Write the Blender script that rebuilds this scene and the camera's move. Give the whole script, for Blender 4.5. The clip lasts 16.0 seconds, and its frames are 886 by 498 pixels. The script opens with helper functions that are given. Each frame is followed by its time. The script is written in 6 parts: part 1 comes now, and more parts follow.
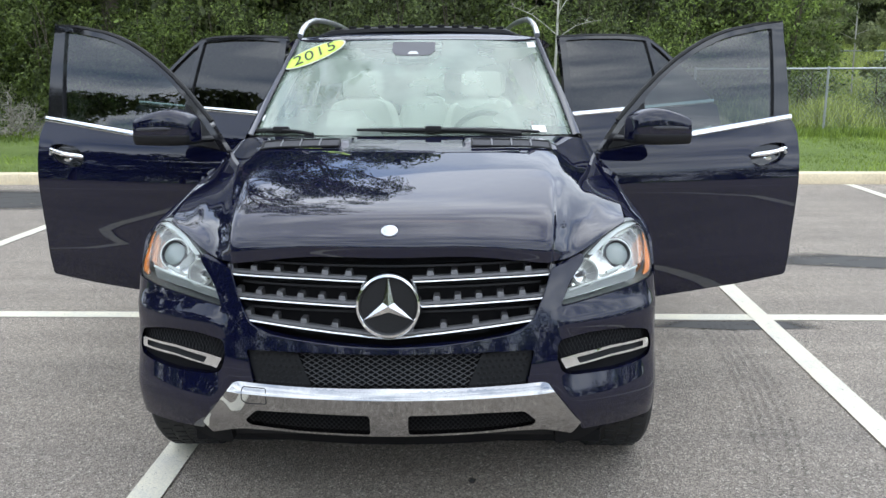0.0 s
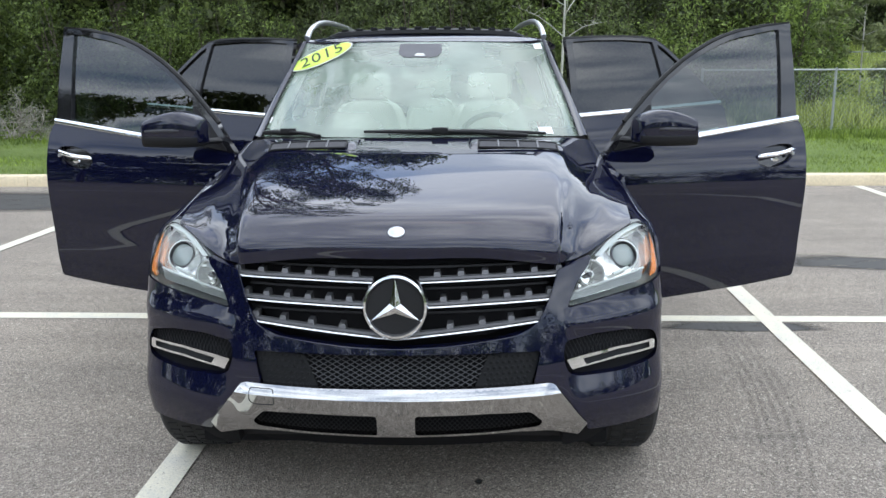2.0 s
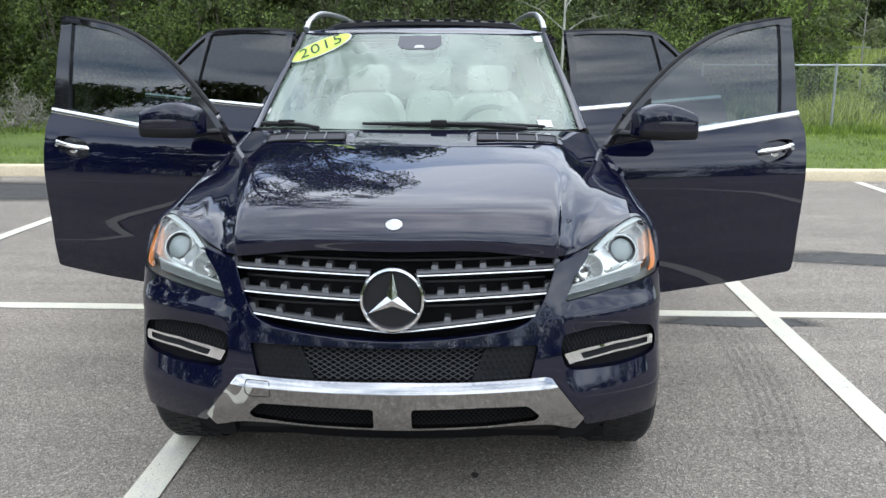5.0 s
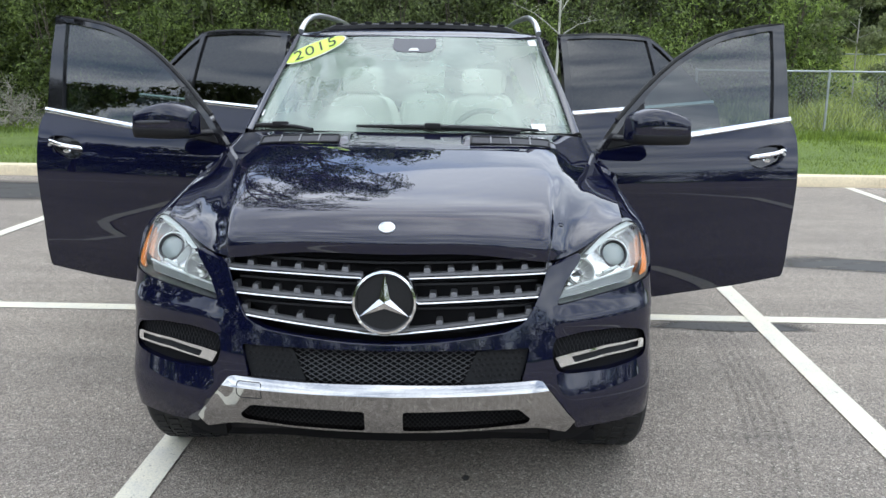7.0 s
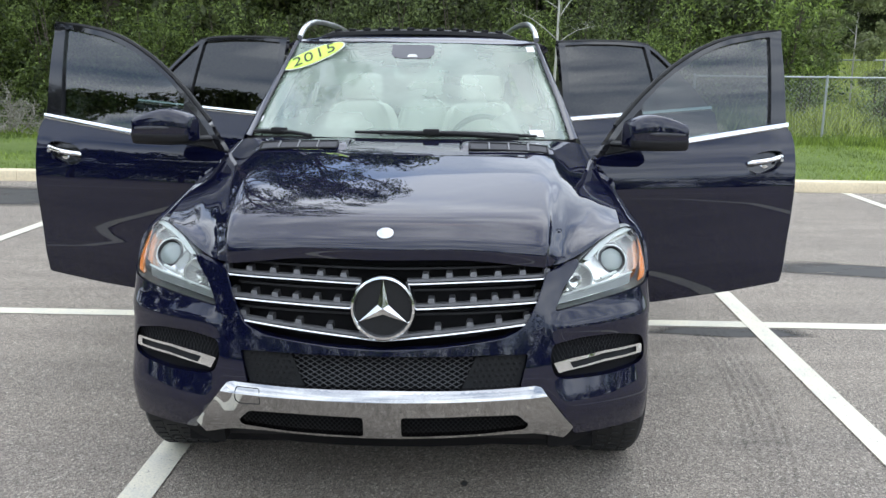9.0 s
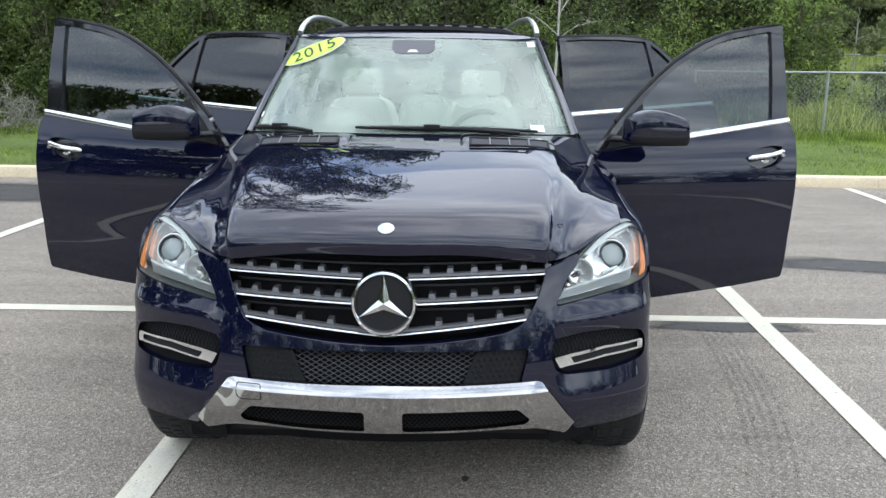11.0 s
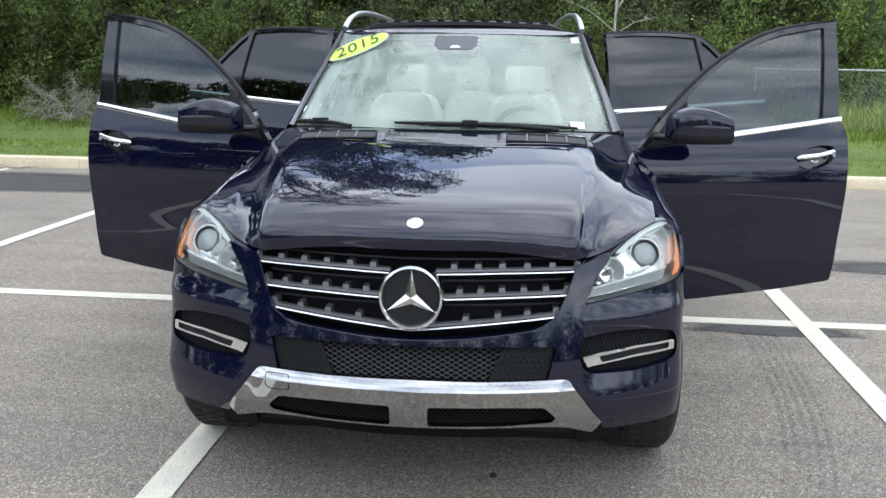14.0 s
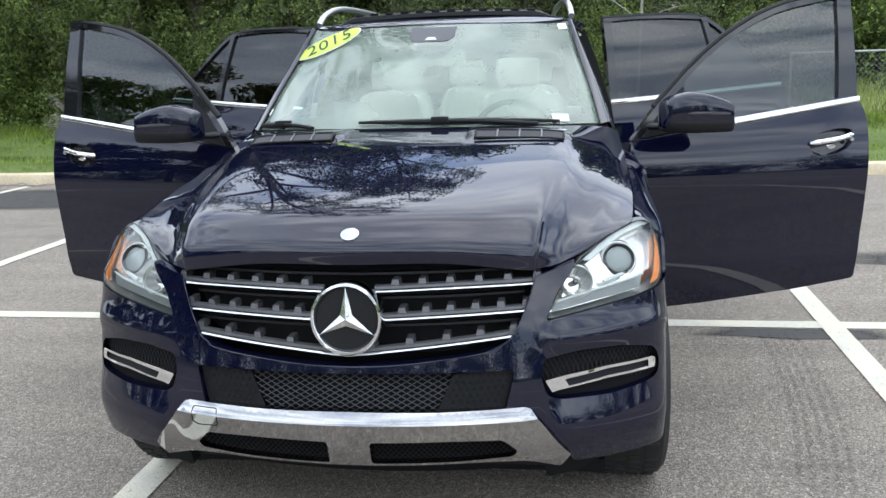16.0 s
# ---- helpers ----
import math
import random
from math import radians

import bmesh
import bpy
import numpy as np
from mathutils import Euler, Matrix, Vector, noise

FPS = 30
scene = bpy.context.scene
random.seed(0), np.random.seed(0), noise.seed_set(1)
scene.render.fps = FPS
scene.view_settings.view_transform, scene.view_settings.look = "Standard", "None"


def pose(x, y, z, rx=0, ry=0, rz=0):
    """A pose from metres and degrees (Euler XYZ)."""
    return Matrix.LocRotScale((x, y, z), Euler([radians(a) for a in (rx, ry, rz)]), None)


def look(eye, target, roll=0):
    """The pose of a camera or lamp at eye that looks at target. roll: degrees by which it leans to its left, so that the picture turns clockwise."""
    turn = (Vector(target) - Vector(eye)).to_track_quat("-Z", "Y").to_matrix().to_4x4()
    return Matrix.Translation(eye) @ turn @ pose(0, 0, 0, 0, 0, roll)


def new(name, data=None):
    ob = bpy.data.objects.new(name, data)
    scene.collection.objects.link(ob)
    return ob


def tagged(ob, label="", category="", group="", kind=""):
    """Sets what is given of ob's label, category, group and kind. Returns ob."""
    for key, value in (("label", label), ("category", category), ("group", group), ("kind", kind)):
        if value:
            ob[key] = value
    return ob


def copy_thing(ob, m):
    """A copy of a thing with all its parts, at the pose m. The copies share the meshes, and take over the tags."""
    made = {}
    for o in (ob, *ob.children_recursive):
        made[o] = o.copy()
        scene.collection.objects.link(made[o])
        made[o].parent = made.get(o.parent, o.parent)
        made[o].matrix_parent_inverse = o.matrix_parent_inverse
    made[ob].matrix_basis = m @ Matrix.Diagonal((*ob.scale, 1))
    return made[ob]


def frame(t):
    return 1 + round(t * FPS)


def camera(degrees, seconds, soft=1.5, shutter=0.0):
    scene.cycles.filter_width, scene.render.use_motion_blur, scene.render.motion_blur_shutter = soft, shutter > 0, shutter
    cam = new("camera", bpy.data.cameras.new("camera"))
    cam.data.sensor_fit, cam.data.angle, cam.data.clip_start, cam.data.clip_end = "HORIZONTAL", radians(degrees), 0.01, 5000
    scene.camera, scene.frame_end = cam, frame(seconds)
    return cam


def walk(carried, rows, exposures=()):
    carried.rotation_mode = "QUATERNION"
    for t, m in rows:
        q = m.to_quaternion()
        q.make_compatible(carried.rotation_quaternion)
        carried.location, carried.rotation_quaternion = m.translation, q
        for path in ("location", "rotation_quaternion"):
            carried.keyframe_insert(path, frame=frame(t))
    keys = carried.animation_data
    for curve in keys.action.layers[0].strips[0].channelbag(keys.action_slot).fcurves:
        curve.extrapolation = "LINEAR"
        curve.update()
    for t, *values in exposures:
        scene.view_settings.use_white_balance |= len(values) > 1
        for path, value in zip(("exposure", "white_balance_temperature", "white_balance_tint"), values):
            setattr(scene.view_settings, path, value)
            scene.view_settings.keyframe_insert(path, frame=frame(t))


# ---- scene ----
cam = camera(56.4, 16.0)
PATH = [
    (0, (0.217, -0.151, 1.505), (0.185, 1.806, 1.095), -0.2),
    (0.5, (0.215, -0.146, 1.502), (0.172, 1.811, 1.089), -0.3),
    (1, (0.217, -0.153, 1.505), (0.168, 1.804, 1.093), -0.4),
    (1.5, (0.214, -0.155, 1.505), (0.165, 1.801, 1.093), -0.3),
    (2, (0.217, -0.159, 1.505), (0.169, 1.799, 1.099), -0.3),
    (2.5, (0.218, -0.153, 1.504), (0.177, 1.806, 1.1), -0.2),
    (3, (0.217, -0.153, 1.506), (0.176, 1.805, 1.1), -0.1),
    (3.5, (0.22, -0.147, 1.504), (0.181, 1.812, 1.1), -0.0),
    (4, (0.219, -0.147, 1.503), (0.171, 1.809, 1.088), -0.0),
    (6.5, (0.221, -0.148, 1.505), (0.19, 1.806, 1.08), 0.6),
    (7, (0.223, -0.154, 1.507), (0.194, 1.801, 1.09), 0.7),
    (7.5, (0.223, -0.155, 1.504), (0.194, 1.802, 1.09), 0.7),
    (8, (0.22, -0.159, 1.505), (0.193, 1.798, 1.097), 0.7),
    (8.5, (0.222, -0.157, 1.505), (0.196, 1.802, 1.104), 0.6),
    (9, (0.224, -0.159, 1.509), (0.198, 1.799, 1.105), 0.7),
    (11.5, (0.224, -0.158, 1.506), (0.196, 1.798, 1.089), 0.6),
    (12, (0.222, -0.153, 1.508), (0.191, 1.802, 1.088), 0.8),
    (12.5, (0.226, -0.163, 1.511), (0.193, 1.792, 1.091), 0.9),
    (13, (0.236, -0.168, 1.508), (0.202, 1.789, 1.094), 0.9),
    (13.5, (0.271, -0.163, 1.508), (0.221, 1.793, 1.091), 0.9),
    (13.8, (0.287, -0.162, 1.507), (0.183, 1.789, 1.083), 1.0),
    (14, (0.309, -0.155, 1.503), (0.15, 1.793, 1.08), 0.9),
    (14.2, (0.321, -0.157, 1.503), (0.124, 1.784, 1.065), 0.5),
    (14.5, (0.35, -0.146, 1.501), (0.142, 1.79, 1.04), -0.7),
    (14.7, (0.368, -0.109, 1.491), (0.179, 1.815, 0.98), -0.2),
    (15, (0.4, -0.036, 1.464), (0.185, 1.884, 0.946), -1.4),
    (15.2, (0.43, 0.027, 1.459), (0.241, 1.956, 0.967), -1.1),
    (15.5, (0.475, 0.129, 1.463), (0.236, 2.07, 1.046), -0.7),
    (15.7, (0.508, 0.149, 1.466), (0.279, 2.096, 1.068), -0.9),
    (16, (0.58, 0.196, 1.464), (0.318, 2.134, 1.045), -1.7),
]
walk(cam, [(t, look(eye, target, roll)) for t, eye, target, roll in PATH])

# ---- world and sun ----
world = bpy.data.worlds.new("sky")
scene.world = world
world.use_nodes = True
wn, wl = world.node_tree.nodes, world.node_tree.links
wn.clear()
SUN_EL, SUN_ROT = radians(66), radians(6)
sky = wn.new("ShaderNodeTexSky")
sky.sky_type, sky.sun_disc = "NISHITA", False
sky.sun_elevation, sky.sun_rotation = SUN_EL, SUN_ROT
wtc = wn.new("ShaderNodeTexCoord")
wmap = wn.new("ShaderNodeMapping")
wmap.inputs["Scale"].default_value = (1.0, 1.0, 3.4)
cloud = wn.new("ShaderNodeTexNoise")
cloud.inputs["Scale"].default_value, cloud.inputs["Detail"].default_value, cloud.inputs["Roughness"].default_value = 3.2, 9.0, 0.55
cramp = wn.new("ShaderNodeValToRGB")
cramp.color_ramp.elements[0].position, cramp.color_ramp.elements[1].position = 0.28, 0.50
shade = wn.new("ShaderNodeTexNoise")
shade.inputs["Scale"].default_value, shade.inputs["Detail"].default_value = 2.8, 8.0
sramp = wn.new("ShaderNodeValToRGB")
sramp.color_ramp.elements[0].position, sramp.color_ramp.elements[1].position = 0.40, 0.62
sramp.color_ramp.elements[0].color, sramp.color_ramp.elements[1].color = (4.5, 5.2, 6.4, 1), (9.6, 10.4, 11.3, 1)
wmix = wn.new("ShaderNodeMixRGB")
wbg = wn.new("ShaderNodeBackground")
wbg.inputs["Strength"].default_value = 0.14
wout = wn.new("ShaderNodeOutputWorld")
wl.new(wtc.outputs["Generated"], wmap.inputs["Vector"])
wl.new(wmap.outputs["Vector"], cloud.inputs["Vector"])
wl.new(wmap.outputs["Vector"], shade.inputs["Vector"])
wl.new(cloud.outputs["Fac"], cramp.inputs["Fac"])
wl.new(shade.outputs["Fac"], sramp.inputs["Fac"])
wl.new(cramp.outputs["Color"], wmix.inputs["Fac"])
wl.new(sky.outputs["Color"], wmix.inputs["Color1"])
wl.new(sramp.outputs["Color"], wmix.inputs["Color2"])
# cloud is brightest round the veiled sun
SUN_WAY = Vector((math.cos(SUN_EL) * math.sin(SUN_ROT), math.cos(SUN_EL) * math.cos(SUN_ROT), math.sin(SUN_EL)))
dot = wn.new("ShaderNodeVectorMath")
dot.operation = "DOT_PRODUCT"
dot.inputs[1].default_value = SUN_WAY
glow = wn.new("ShaderNodeMapRange")
glow.interpolation_type = "SMOOTHERSTEP"
glow.inputs["From Min"].default_value, glow.inputs["From Max"].default_value = 0.1, 1.0
glow.inputs["To Min"].default_value, glow.inputs["To Max"].default_value = 1.42, 1.5
gmul = wn.new("ShaderNodeVectorMath")
gmul.operation = "SCALE"
wl.new(wtc.outputs["Generated"], dot.inputs[0])
wl.new(dot.outputs["Value"], glow.inputs["Value"])
wl.new(wmix.outputs["Color"], gmul.inputs[0])
wl.new(glow.outputs["Result"], gmul.inputs["Scale"])
wl.new(gmul.outputs["Vector"], wbg.inputs["Color"])
wl.new(wbg.outputs["Background"], wout.inputs["Surface"])
sun = new("sun", bpy.data.lights.new("sun", "SUN"))
sun.data.energy, sun.data.angle, sun.data.color = 0.66, radians(80), (1.0, 0.985, 0.96)
sun.matrix_world = look(SUN_WAY * 40, (0, 0, 0))
scene.view_settings.exposure = 0.44


# ---- materials ----
def node_mat(name):
    m = bpy.data.materials.new(name)
    m.use_nodes = True
    n, l = m.node_tree.nodes, m.node_tree.links
    return m, n, l, n["Principled BSDF"]


def coords(n, l, scale=1.0):
    tc, mp = n.new("ShaderNodeTexCoord"), n.new("ShaderNodeMapping")
    mp.inputs["Scale"].default_value = (scale, scale, scale) if not isinstance(scale, tuple) else scale
    l.new(tc.outputs["Object"], mp.inputs["Vector"])
    return mp.outputs["Vector"]


def noise_tex(n, l, vec, scale, detail=4.0, rough=0.55):
    t = n.new("ShaderNodeTexNoise")
    t.inputs["Scale"].default_value, t.inputs["Detail"].default_value, t.inputs["Roughness"].default_value = scale, detail, rough
    l.new(vec, t.inputs["Vector"])
    return t.outputs["Fac"]


def ramp(n, l, fac, stops):
    r = n.new("ShaderNodeValToRGB")
    el = r.color_ramp.elements
    while len(el) < len(stops):
        el.new(0.5)
    for e, (p, c) in zip(el, stops):
        e.position, e.color = p, (*c, 1) if len(c) == 3 else c
    l.new(fac, r.inputs["Fac"])
    return r.outputs["Color"]


def mixc(n, l, fac, a, b, mode="MIX"):
    m = n.new("ShaderNodeMixRGB")
    m.blend_type = mode
    for sock, v in (("Fac", fac), ("Color1", a), ("Color2", b)):
        if isinstance(v, (int, float)):
            m.inputs[sock].default_value = v
        elif isinstance(v, tuple):
            m.inputs[sock].default_value = (*v, 1)
        else:
            l.new(v, m.inputs[sock])
    return m.outputs["Color"]


def bump(n, l, p, fac, strength, dist):
    b = n.new("ShaderNodeBump")
    b.inputs["Strength"].default_value, b.inputs["Distance"].default_value = strength, dist
    l.new(fac, b.inputs["Height"])
    l.new(b.outputs["Normal"], p.inputs["Normal"])


def simple(name, base, rough=0.5, metal=0.0, coat=0.0, vary=0.25, scale=18.0, relief=0.0, spec=0.5):
    """Plain surface with grain and stains at two scales."""
    m, n, l, p = node_mat(name)
    v = coords(n, l)
    a, b = noise_tex(n, l, v, scale * 7), noise_tex(n, l, v, scale * 0.35)
    lo, hi = tuple(c * (1 - vary) for c in base), tuple(min(1, c * (1 + vary)) for c in base)
    c1 = ramp(n, l, a, [(0.3, lo), (0.7, hi)])
    c2 = ramp(n, l, b, [(0.3, lo), (0.7, hi)])
    l.new(mixc(n, l, 0.5, c1, c2), p.inputs["Base Color"])
    rr = n.new("ShaderNodeMapRange")
    rr.inputs["To Min"].default_value, rr.inputs["To Max"].default_value = max(0.02, rough * 0.8), min(1, rough * 1.2)
    l.new(b, rr.inputs["Value"])
    l.new(rr.outputs["Result"], p.inputs["Roughness"])
    p.inputs["Metallic"].default_value = metal
    p.inputs["Coat Weight"].default_value = coat
    p.inputs["Coat Roughness"].default_value = 0.02
    p.inputs["Specular IOR Level"].default_value = spec
    if relief:
        bump(n, l, p, a, 0.5, relief)
    return m


def paint_mat():
    m, n, l, p = node_mat("navy_metallic_paint")
    v = coords(n, l)
    fl = n.new("ShaderNodeTexVoronoi")
    fl.inputs["Scale"].default_value = 900
    l.new(v, fl.inputs["Vector"])
    c = ramp(n, l, fl.outputs["Distance"], [(0.0, (0.0050, 0.0068, 0.0355)), (0.6, (0.0019, 0.0026, 0.0130))])
    dust_haze = noise_tex(n, l, v, 3.0, 6)
    c = mixc(n, l, ramp(n, l, dust_haze, [(0.45, (0, 0, 0)), (0.9, (0.006, 0.006, 0.006))]), c, (0.2, 0.19, 0.17))
    l.new(c, p.inputs["Base Color"])
    p.inputs["Metallic"].default_value, p.inputs["Roughness"].default_value = 0.0, 0.5
    p.inputs["Specular IOR Level"].default_value = 0.0
    p.inputs["Coat Weight"].default_value, p.inputs["Coat Roughness"].default_value, p.inputs["Coat IOR"].default_value = 1.0, 0.012, 1.6
    return m


def glass_mat(name, tint, ior=1.5, dust_haze=0.0):
    """Thin tinted pane: see-through, with mirror gloss by the angle and a reflection haze painted as diffuse colour."""
    m, n, l, p = node_mat(name)
    n.remove(p)
    t, g, f, x = n.new("ShaderNodeBsdfTransparent"), n.new("ShaderNodeBsdfGlossy"), n.new("ShaderNodeFresnel"), n.new("ShaderNodeMixShader")
    t.inputs["Color"].default_value = (*tint, 1)
    g.inputs["Roughness"].default_value = 0.01
    f.inputs["IOR"].default_value = ior
    l.new(f.outputs["Fac"], x.inputs["Fac"])
    d, y = n.new("ShaderNodeBsdfDiffuse"), n.new("ShaderNodeMixShader")
    v = coords(n, l)
    # pale green diffuse colour stands in for sky and dashboard glare on the pane
    d.inputs["Color"].default_value = (0.46, 0.56, 0.47, 1)
    l.new(ramp(n, l, noise_tex(n, l, v, 2.5, 5), [(0.3, (dust_haze * 0.7,) * 3), (0.7, (dust_haze * 1.3,) * 3)]), y.inputs["Fac"])
    l.new(t.outputs["BSDF"], y.inputs[1])
    l.new(d.outputs["BSDF"], y.inputs[2])
    l.new(y.outputs["Shader"], x.inputs[1])
    l.new(g.outputs["BSDF"], x.inputs[2])
    l.new(x.outputs["Shader"], n["Material Output"].inputs["Surface"])
    return m


def asphalt_mat():
    m, n, l, p = node_mat("worn_asphalt")
    v = coords(n, l)
    vo = n.new("ShaderNodeTexVoronoi")
    vo.inputs["Scale"].default_value = 150
    l.new(v, vo.inputs["Vector"])
    cell = ramp(n, l, vo.outputs["Color"], [(0.16, (0.045, 0.042, 0.038)), (0.5, (0.25, 0.222, 0.19)), (0.78, (0.42, 0.372, 0.316)), (0.93, (0.86, 0.78, 0.67))])
    fine = noise_tex(n, l, v, 290, 3)
    c = mixc(n, l, 0.42, cell, ramp(n, l, fine, [(0.40, (0.065, 0.06, 0.053)), (0.60, (0.625, 0.555, 0.47))]))
    big = noise_tex(n, l, v, 0.55, 5)
    c = mixc(n, l, 0.75, c, ramp(n, l, big, [(0.3, (0.73, 0.715, 0.71)), (0.5, (0.965, 0.935, 0.905)), (0.7, (1.13, 1.09, 1.045))]), "MULTIPLY")
    streak = noise_tex(n, l, coords(n, l, (0.35, 3.0, 1.0)), 1.3, 5)
    c = mixc(n, l, 0.6, c, ramp(n, l, streak, [(0.35, (0.8, 0.8, 0.81)), (0.6, (1.05, 1.04, 1.03))]), "MULTIPLY")
    l.new(c, p.inputs["Base Color"])
    p.inputs["Roughness"].default_value = 0.88
    bump(n, l, p, vo.outputs["Distance"], 1.0, 0.006)
    return m


def stain_mat(name, colour, cover, scale, rough, stretch=(1, 1, 1)):
    """A thin worn layer that lets the ground show through in grains."""
    m, n, l, p = node_mat(name)
    v = coords(n, l, stretch)
    a = noise_tex(n, l, v, scale, 6, 0.65)
    edge = n.new("ShaderNodeAttribute")
    edge.attribute_name = "edge"
    mu = n.new("ShaderNodeMath")
    mu.operation = "MULTIPLY"
    l.new(ramp(n, l, a, [(cover, (1, 1, 1)), (cover + 0.16, (0, 0, 0))]), mu.inputs[0])
    l.new(edge.outputs["Fac"], mu.inputs[1])
    l.new(mu.outputs[0], p.inputs["Alpha"])
    p.inputs["Base Color"].default_value = (*colour, 1)
    p.inputs["Roughness"].default_value = rough
    return m


def line_mat():
    m, n, l, p = node_mat("worn_white_line_paint")
    v = coords(n, l)
    a, b = noise_tex(n, l, v, 120, 4), noise_tex(n, l, v, 5, 5)
    c = mixc(n, l, 0.5, ramp(n, l, a, [(0.3, (0.42, 0.42, 0.38)), (0.55, (0.75, 0.70, 0.545))]), ramp(n, l, b, [(0.3, (0.55, 0.54, 0.5)), (0.6, (0.77, 0.72, 0.565))]))
    worn = ramp(n, l, noise_tex(n, l, v, 60, 6, 0.7), [(0.3, (0, 0, 0)), (0.38, (1, 1, 1))])
    l.new(worn, p.inputs["Alpha"])
    l.new(c, p.inputs["Base Color"])
    p.inputs["Roughness"].default_value = 0.8
    bump(n, l, p, a, 0.6, 0.003)
    return m


def leaf_mat(name, dark, light):
    m, n, l, p = node_mat(name)
    g = n.new("ShaderNodeNewGeometry")
    oi = n.new("ShaderNodeObjectInfo")
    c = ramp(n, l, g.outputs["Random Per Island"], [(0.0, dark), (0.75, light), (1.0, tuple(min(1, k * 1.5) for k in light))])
    hs = n.new("ShaderNodeHueSaturation")
    mr = n.new("ShaderNodeMapRange")
    mr.inputs["To Min"].default_value, mr.inputs["To Max"].default_value = 0.65, 1.3
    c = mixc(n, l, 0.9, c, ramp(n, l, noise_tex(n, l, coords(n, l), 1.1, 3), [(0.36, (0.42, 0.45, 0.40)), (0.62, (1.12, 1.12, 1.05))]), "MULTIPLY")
    l.new(oi.outputs["Random"], mr.inputs["Value"])
    l.new(mr.outputs["Result"], hs.inputs["Value"])
    l.new(c, hs.inputs["Color"])
    l.new(hs.outputs["Color"], p.inputs["Base Color"])
    p.inputs["Roughness"].default_value = 0.55
    p.inputs["Transmission Weight"].default_value = 0.0
    tr = n.new("ShaderNodeBsdfTranslucent")
    l.new(hs.outputs["Color"], tr.inputs["Color"])
    x = n.new("ShaderNodeMixShader")
    x.inputs["Fac"].default_value = 0.42
    l.new(p.outputs["BSDF"], x.inputs[1])
    l.new(tr.outputs["BSDF"], x.inputs[2])
    l.new(x.outputs["Shader"], n["Material Output"].inputs["Surface"])
    return m


def ground_mat():
    m, n, l, p = node_mat("grass_ground")
    v = coords(n, l)
    a, b = noise_tex(n, l, v, 40, 5), noise_tex(n, l, v, 0.8, 5)
    c = mixc(n, l, 0.6, ramp(n, l, a, [(0.3, (0.07, 0.11, 0.02)), (0.7, (0.19, 0.26, 0.06))]), ramp(n, l, b, [(0.3, (0.11, 0.17, 0.03)), (0.65, (0.2, 0.27, 0.065)), (0.8, (0.25, 0.25, 0.09))]))
    l.new(c, p.inputs["Base Color"])
    p.inputs["Roughness"].default_value = 0.95
    bump(n, l, p, a, 1.0, 0.05)
    return m


PAINT = paint_mat()
# windscreen: the last value is the share of painted reflection haze
GLASS_WS = glass_mat("windscreen_glass", (0.66, 0.82, 0.73), 1.5, 0.36)
GLASS_SIDE = glass_mat("tinted_side_glass", (0.11, 0.155, 0.14), 2.0, 0.0)
GLASS_REAR = glass_mat("dark_privacy_glass", (0.03, 0.033, 0.035), 1.85)
GLASS_ROOF = glass_mat("roof_glass", (0.6, 0.65, 0.63), 1.5)
GLASS_CLEAR = glass_mat("clear_lamp_cover", (0.98, 0.985, 0.98), 1.38)
CHROME = simple("polished_chrome", (0.85, 0.86, 0.87), 0.06, 1.0, vary=0.05, scale=6)
BARCHROME = simple("satin_chrome", (0.62, 0.63, 0.64), 0.1, 1.0, vary=0.08, scale=9)
# skid plate: colour speckle painted in for the asphalt grain it mirrors
SKIDCHROME = simple("speckled_chrome", (0.41, 0.41, 0.41), 0.06, 1.0, vary=0.18, scale=45)
SATIN = simple("satin_silver", (0.62, 0.63, 0.64), 0.3, 0.9, vary=0.1)
GREYBAR = simple("grey_grille_plastic", (0.12, 0.12, 0.125), 0.35, 0.4, vary=0.12)
BLACKGLOSS = simple("gloss_black", (0.008, 0.008, 0.01), 0.12, 0.0, 0.6, 0.2)
BLACKPL = simple("black_plastic", (0.009, 0.009, 0.01), 0.55, vary=0.3, spec=0.3)
GREYPL = simple("dark_grey_plastic", (0.008, 0.0085, 0.0095), 0.6, vary=0.2, relief=0.001, spec=0.25)
MESHGREY = simple("mesh_grey_plastic", (0.045, 0.046, 0.05), 0.5, vary=0.2)
VOID = simple("deep_black", (0.009, 0.009, 0.01), 0.8, vary=0.2, spec=0.15)
RUBBER = simple("tyre_rubber", (0.018, 0.018, 0.018), 0.75, vary=0.35, relief=0.002)
SEAT = simple("pale_beige_leather", (0.55, 0.535, 0.47), 0.5, vary=0.06)
TRIM = simple("light_grey_interior_trim", (0.62, 0.62, 0.59), 0.65, vary=0.07)
DASH = simple("dashboard_plastic", (0.55, 0.55, 0.52), 0.6, vary=0.1)
AMBER = simple("amber_lens", (0.86, 0.31, 0.09), 0.15, 0.0, 0.6, 0.1)
LAMPGREY = simple("lamp_reflector", (0.86, 0.87, 0.84), 0.12, 0.5, vary=0.06)
LAMPCHROME = simple("lamp_mirror_bowl", (0.92, 0.92, 0.88), 0.08, 1.0, vary=0.08)
LAMPSILVER = simple("lamp_silver_bezel", (0.92, 0.92, 0.88), 0.14, 0.85, vary=0.1)
LAMPWHITE = simple("lamp_white_plastic", (0.74, 0.79, 0.76), 0.25, 0.0, vary=0.03)
LAMPBAND = simple("lamp_lower_band", (0.30, 0.32, 0.31), 0.32, 0.3, vary=0.15)
WHITEPL = simple("white_card", (0.8, 0.8, 0.8), 0.6, vary=0.04)
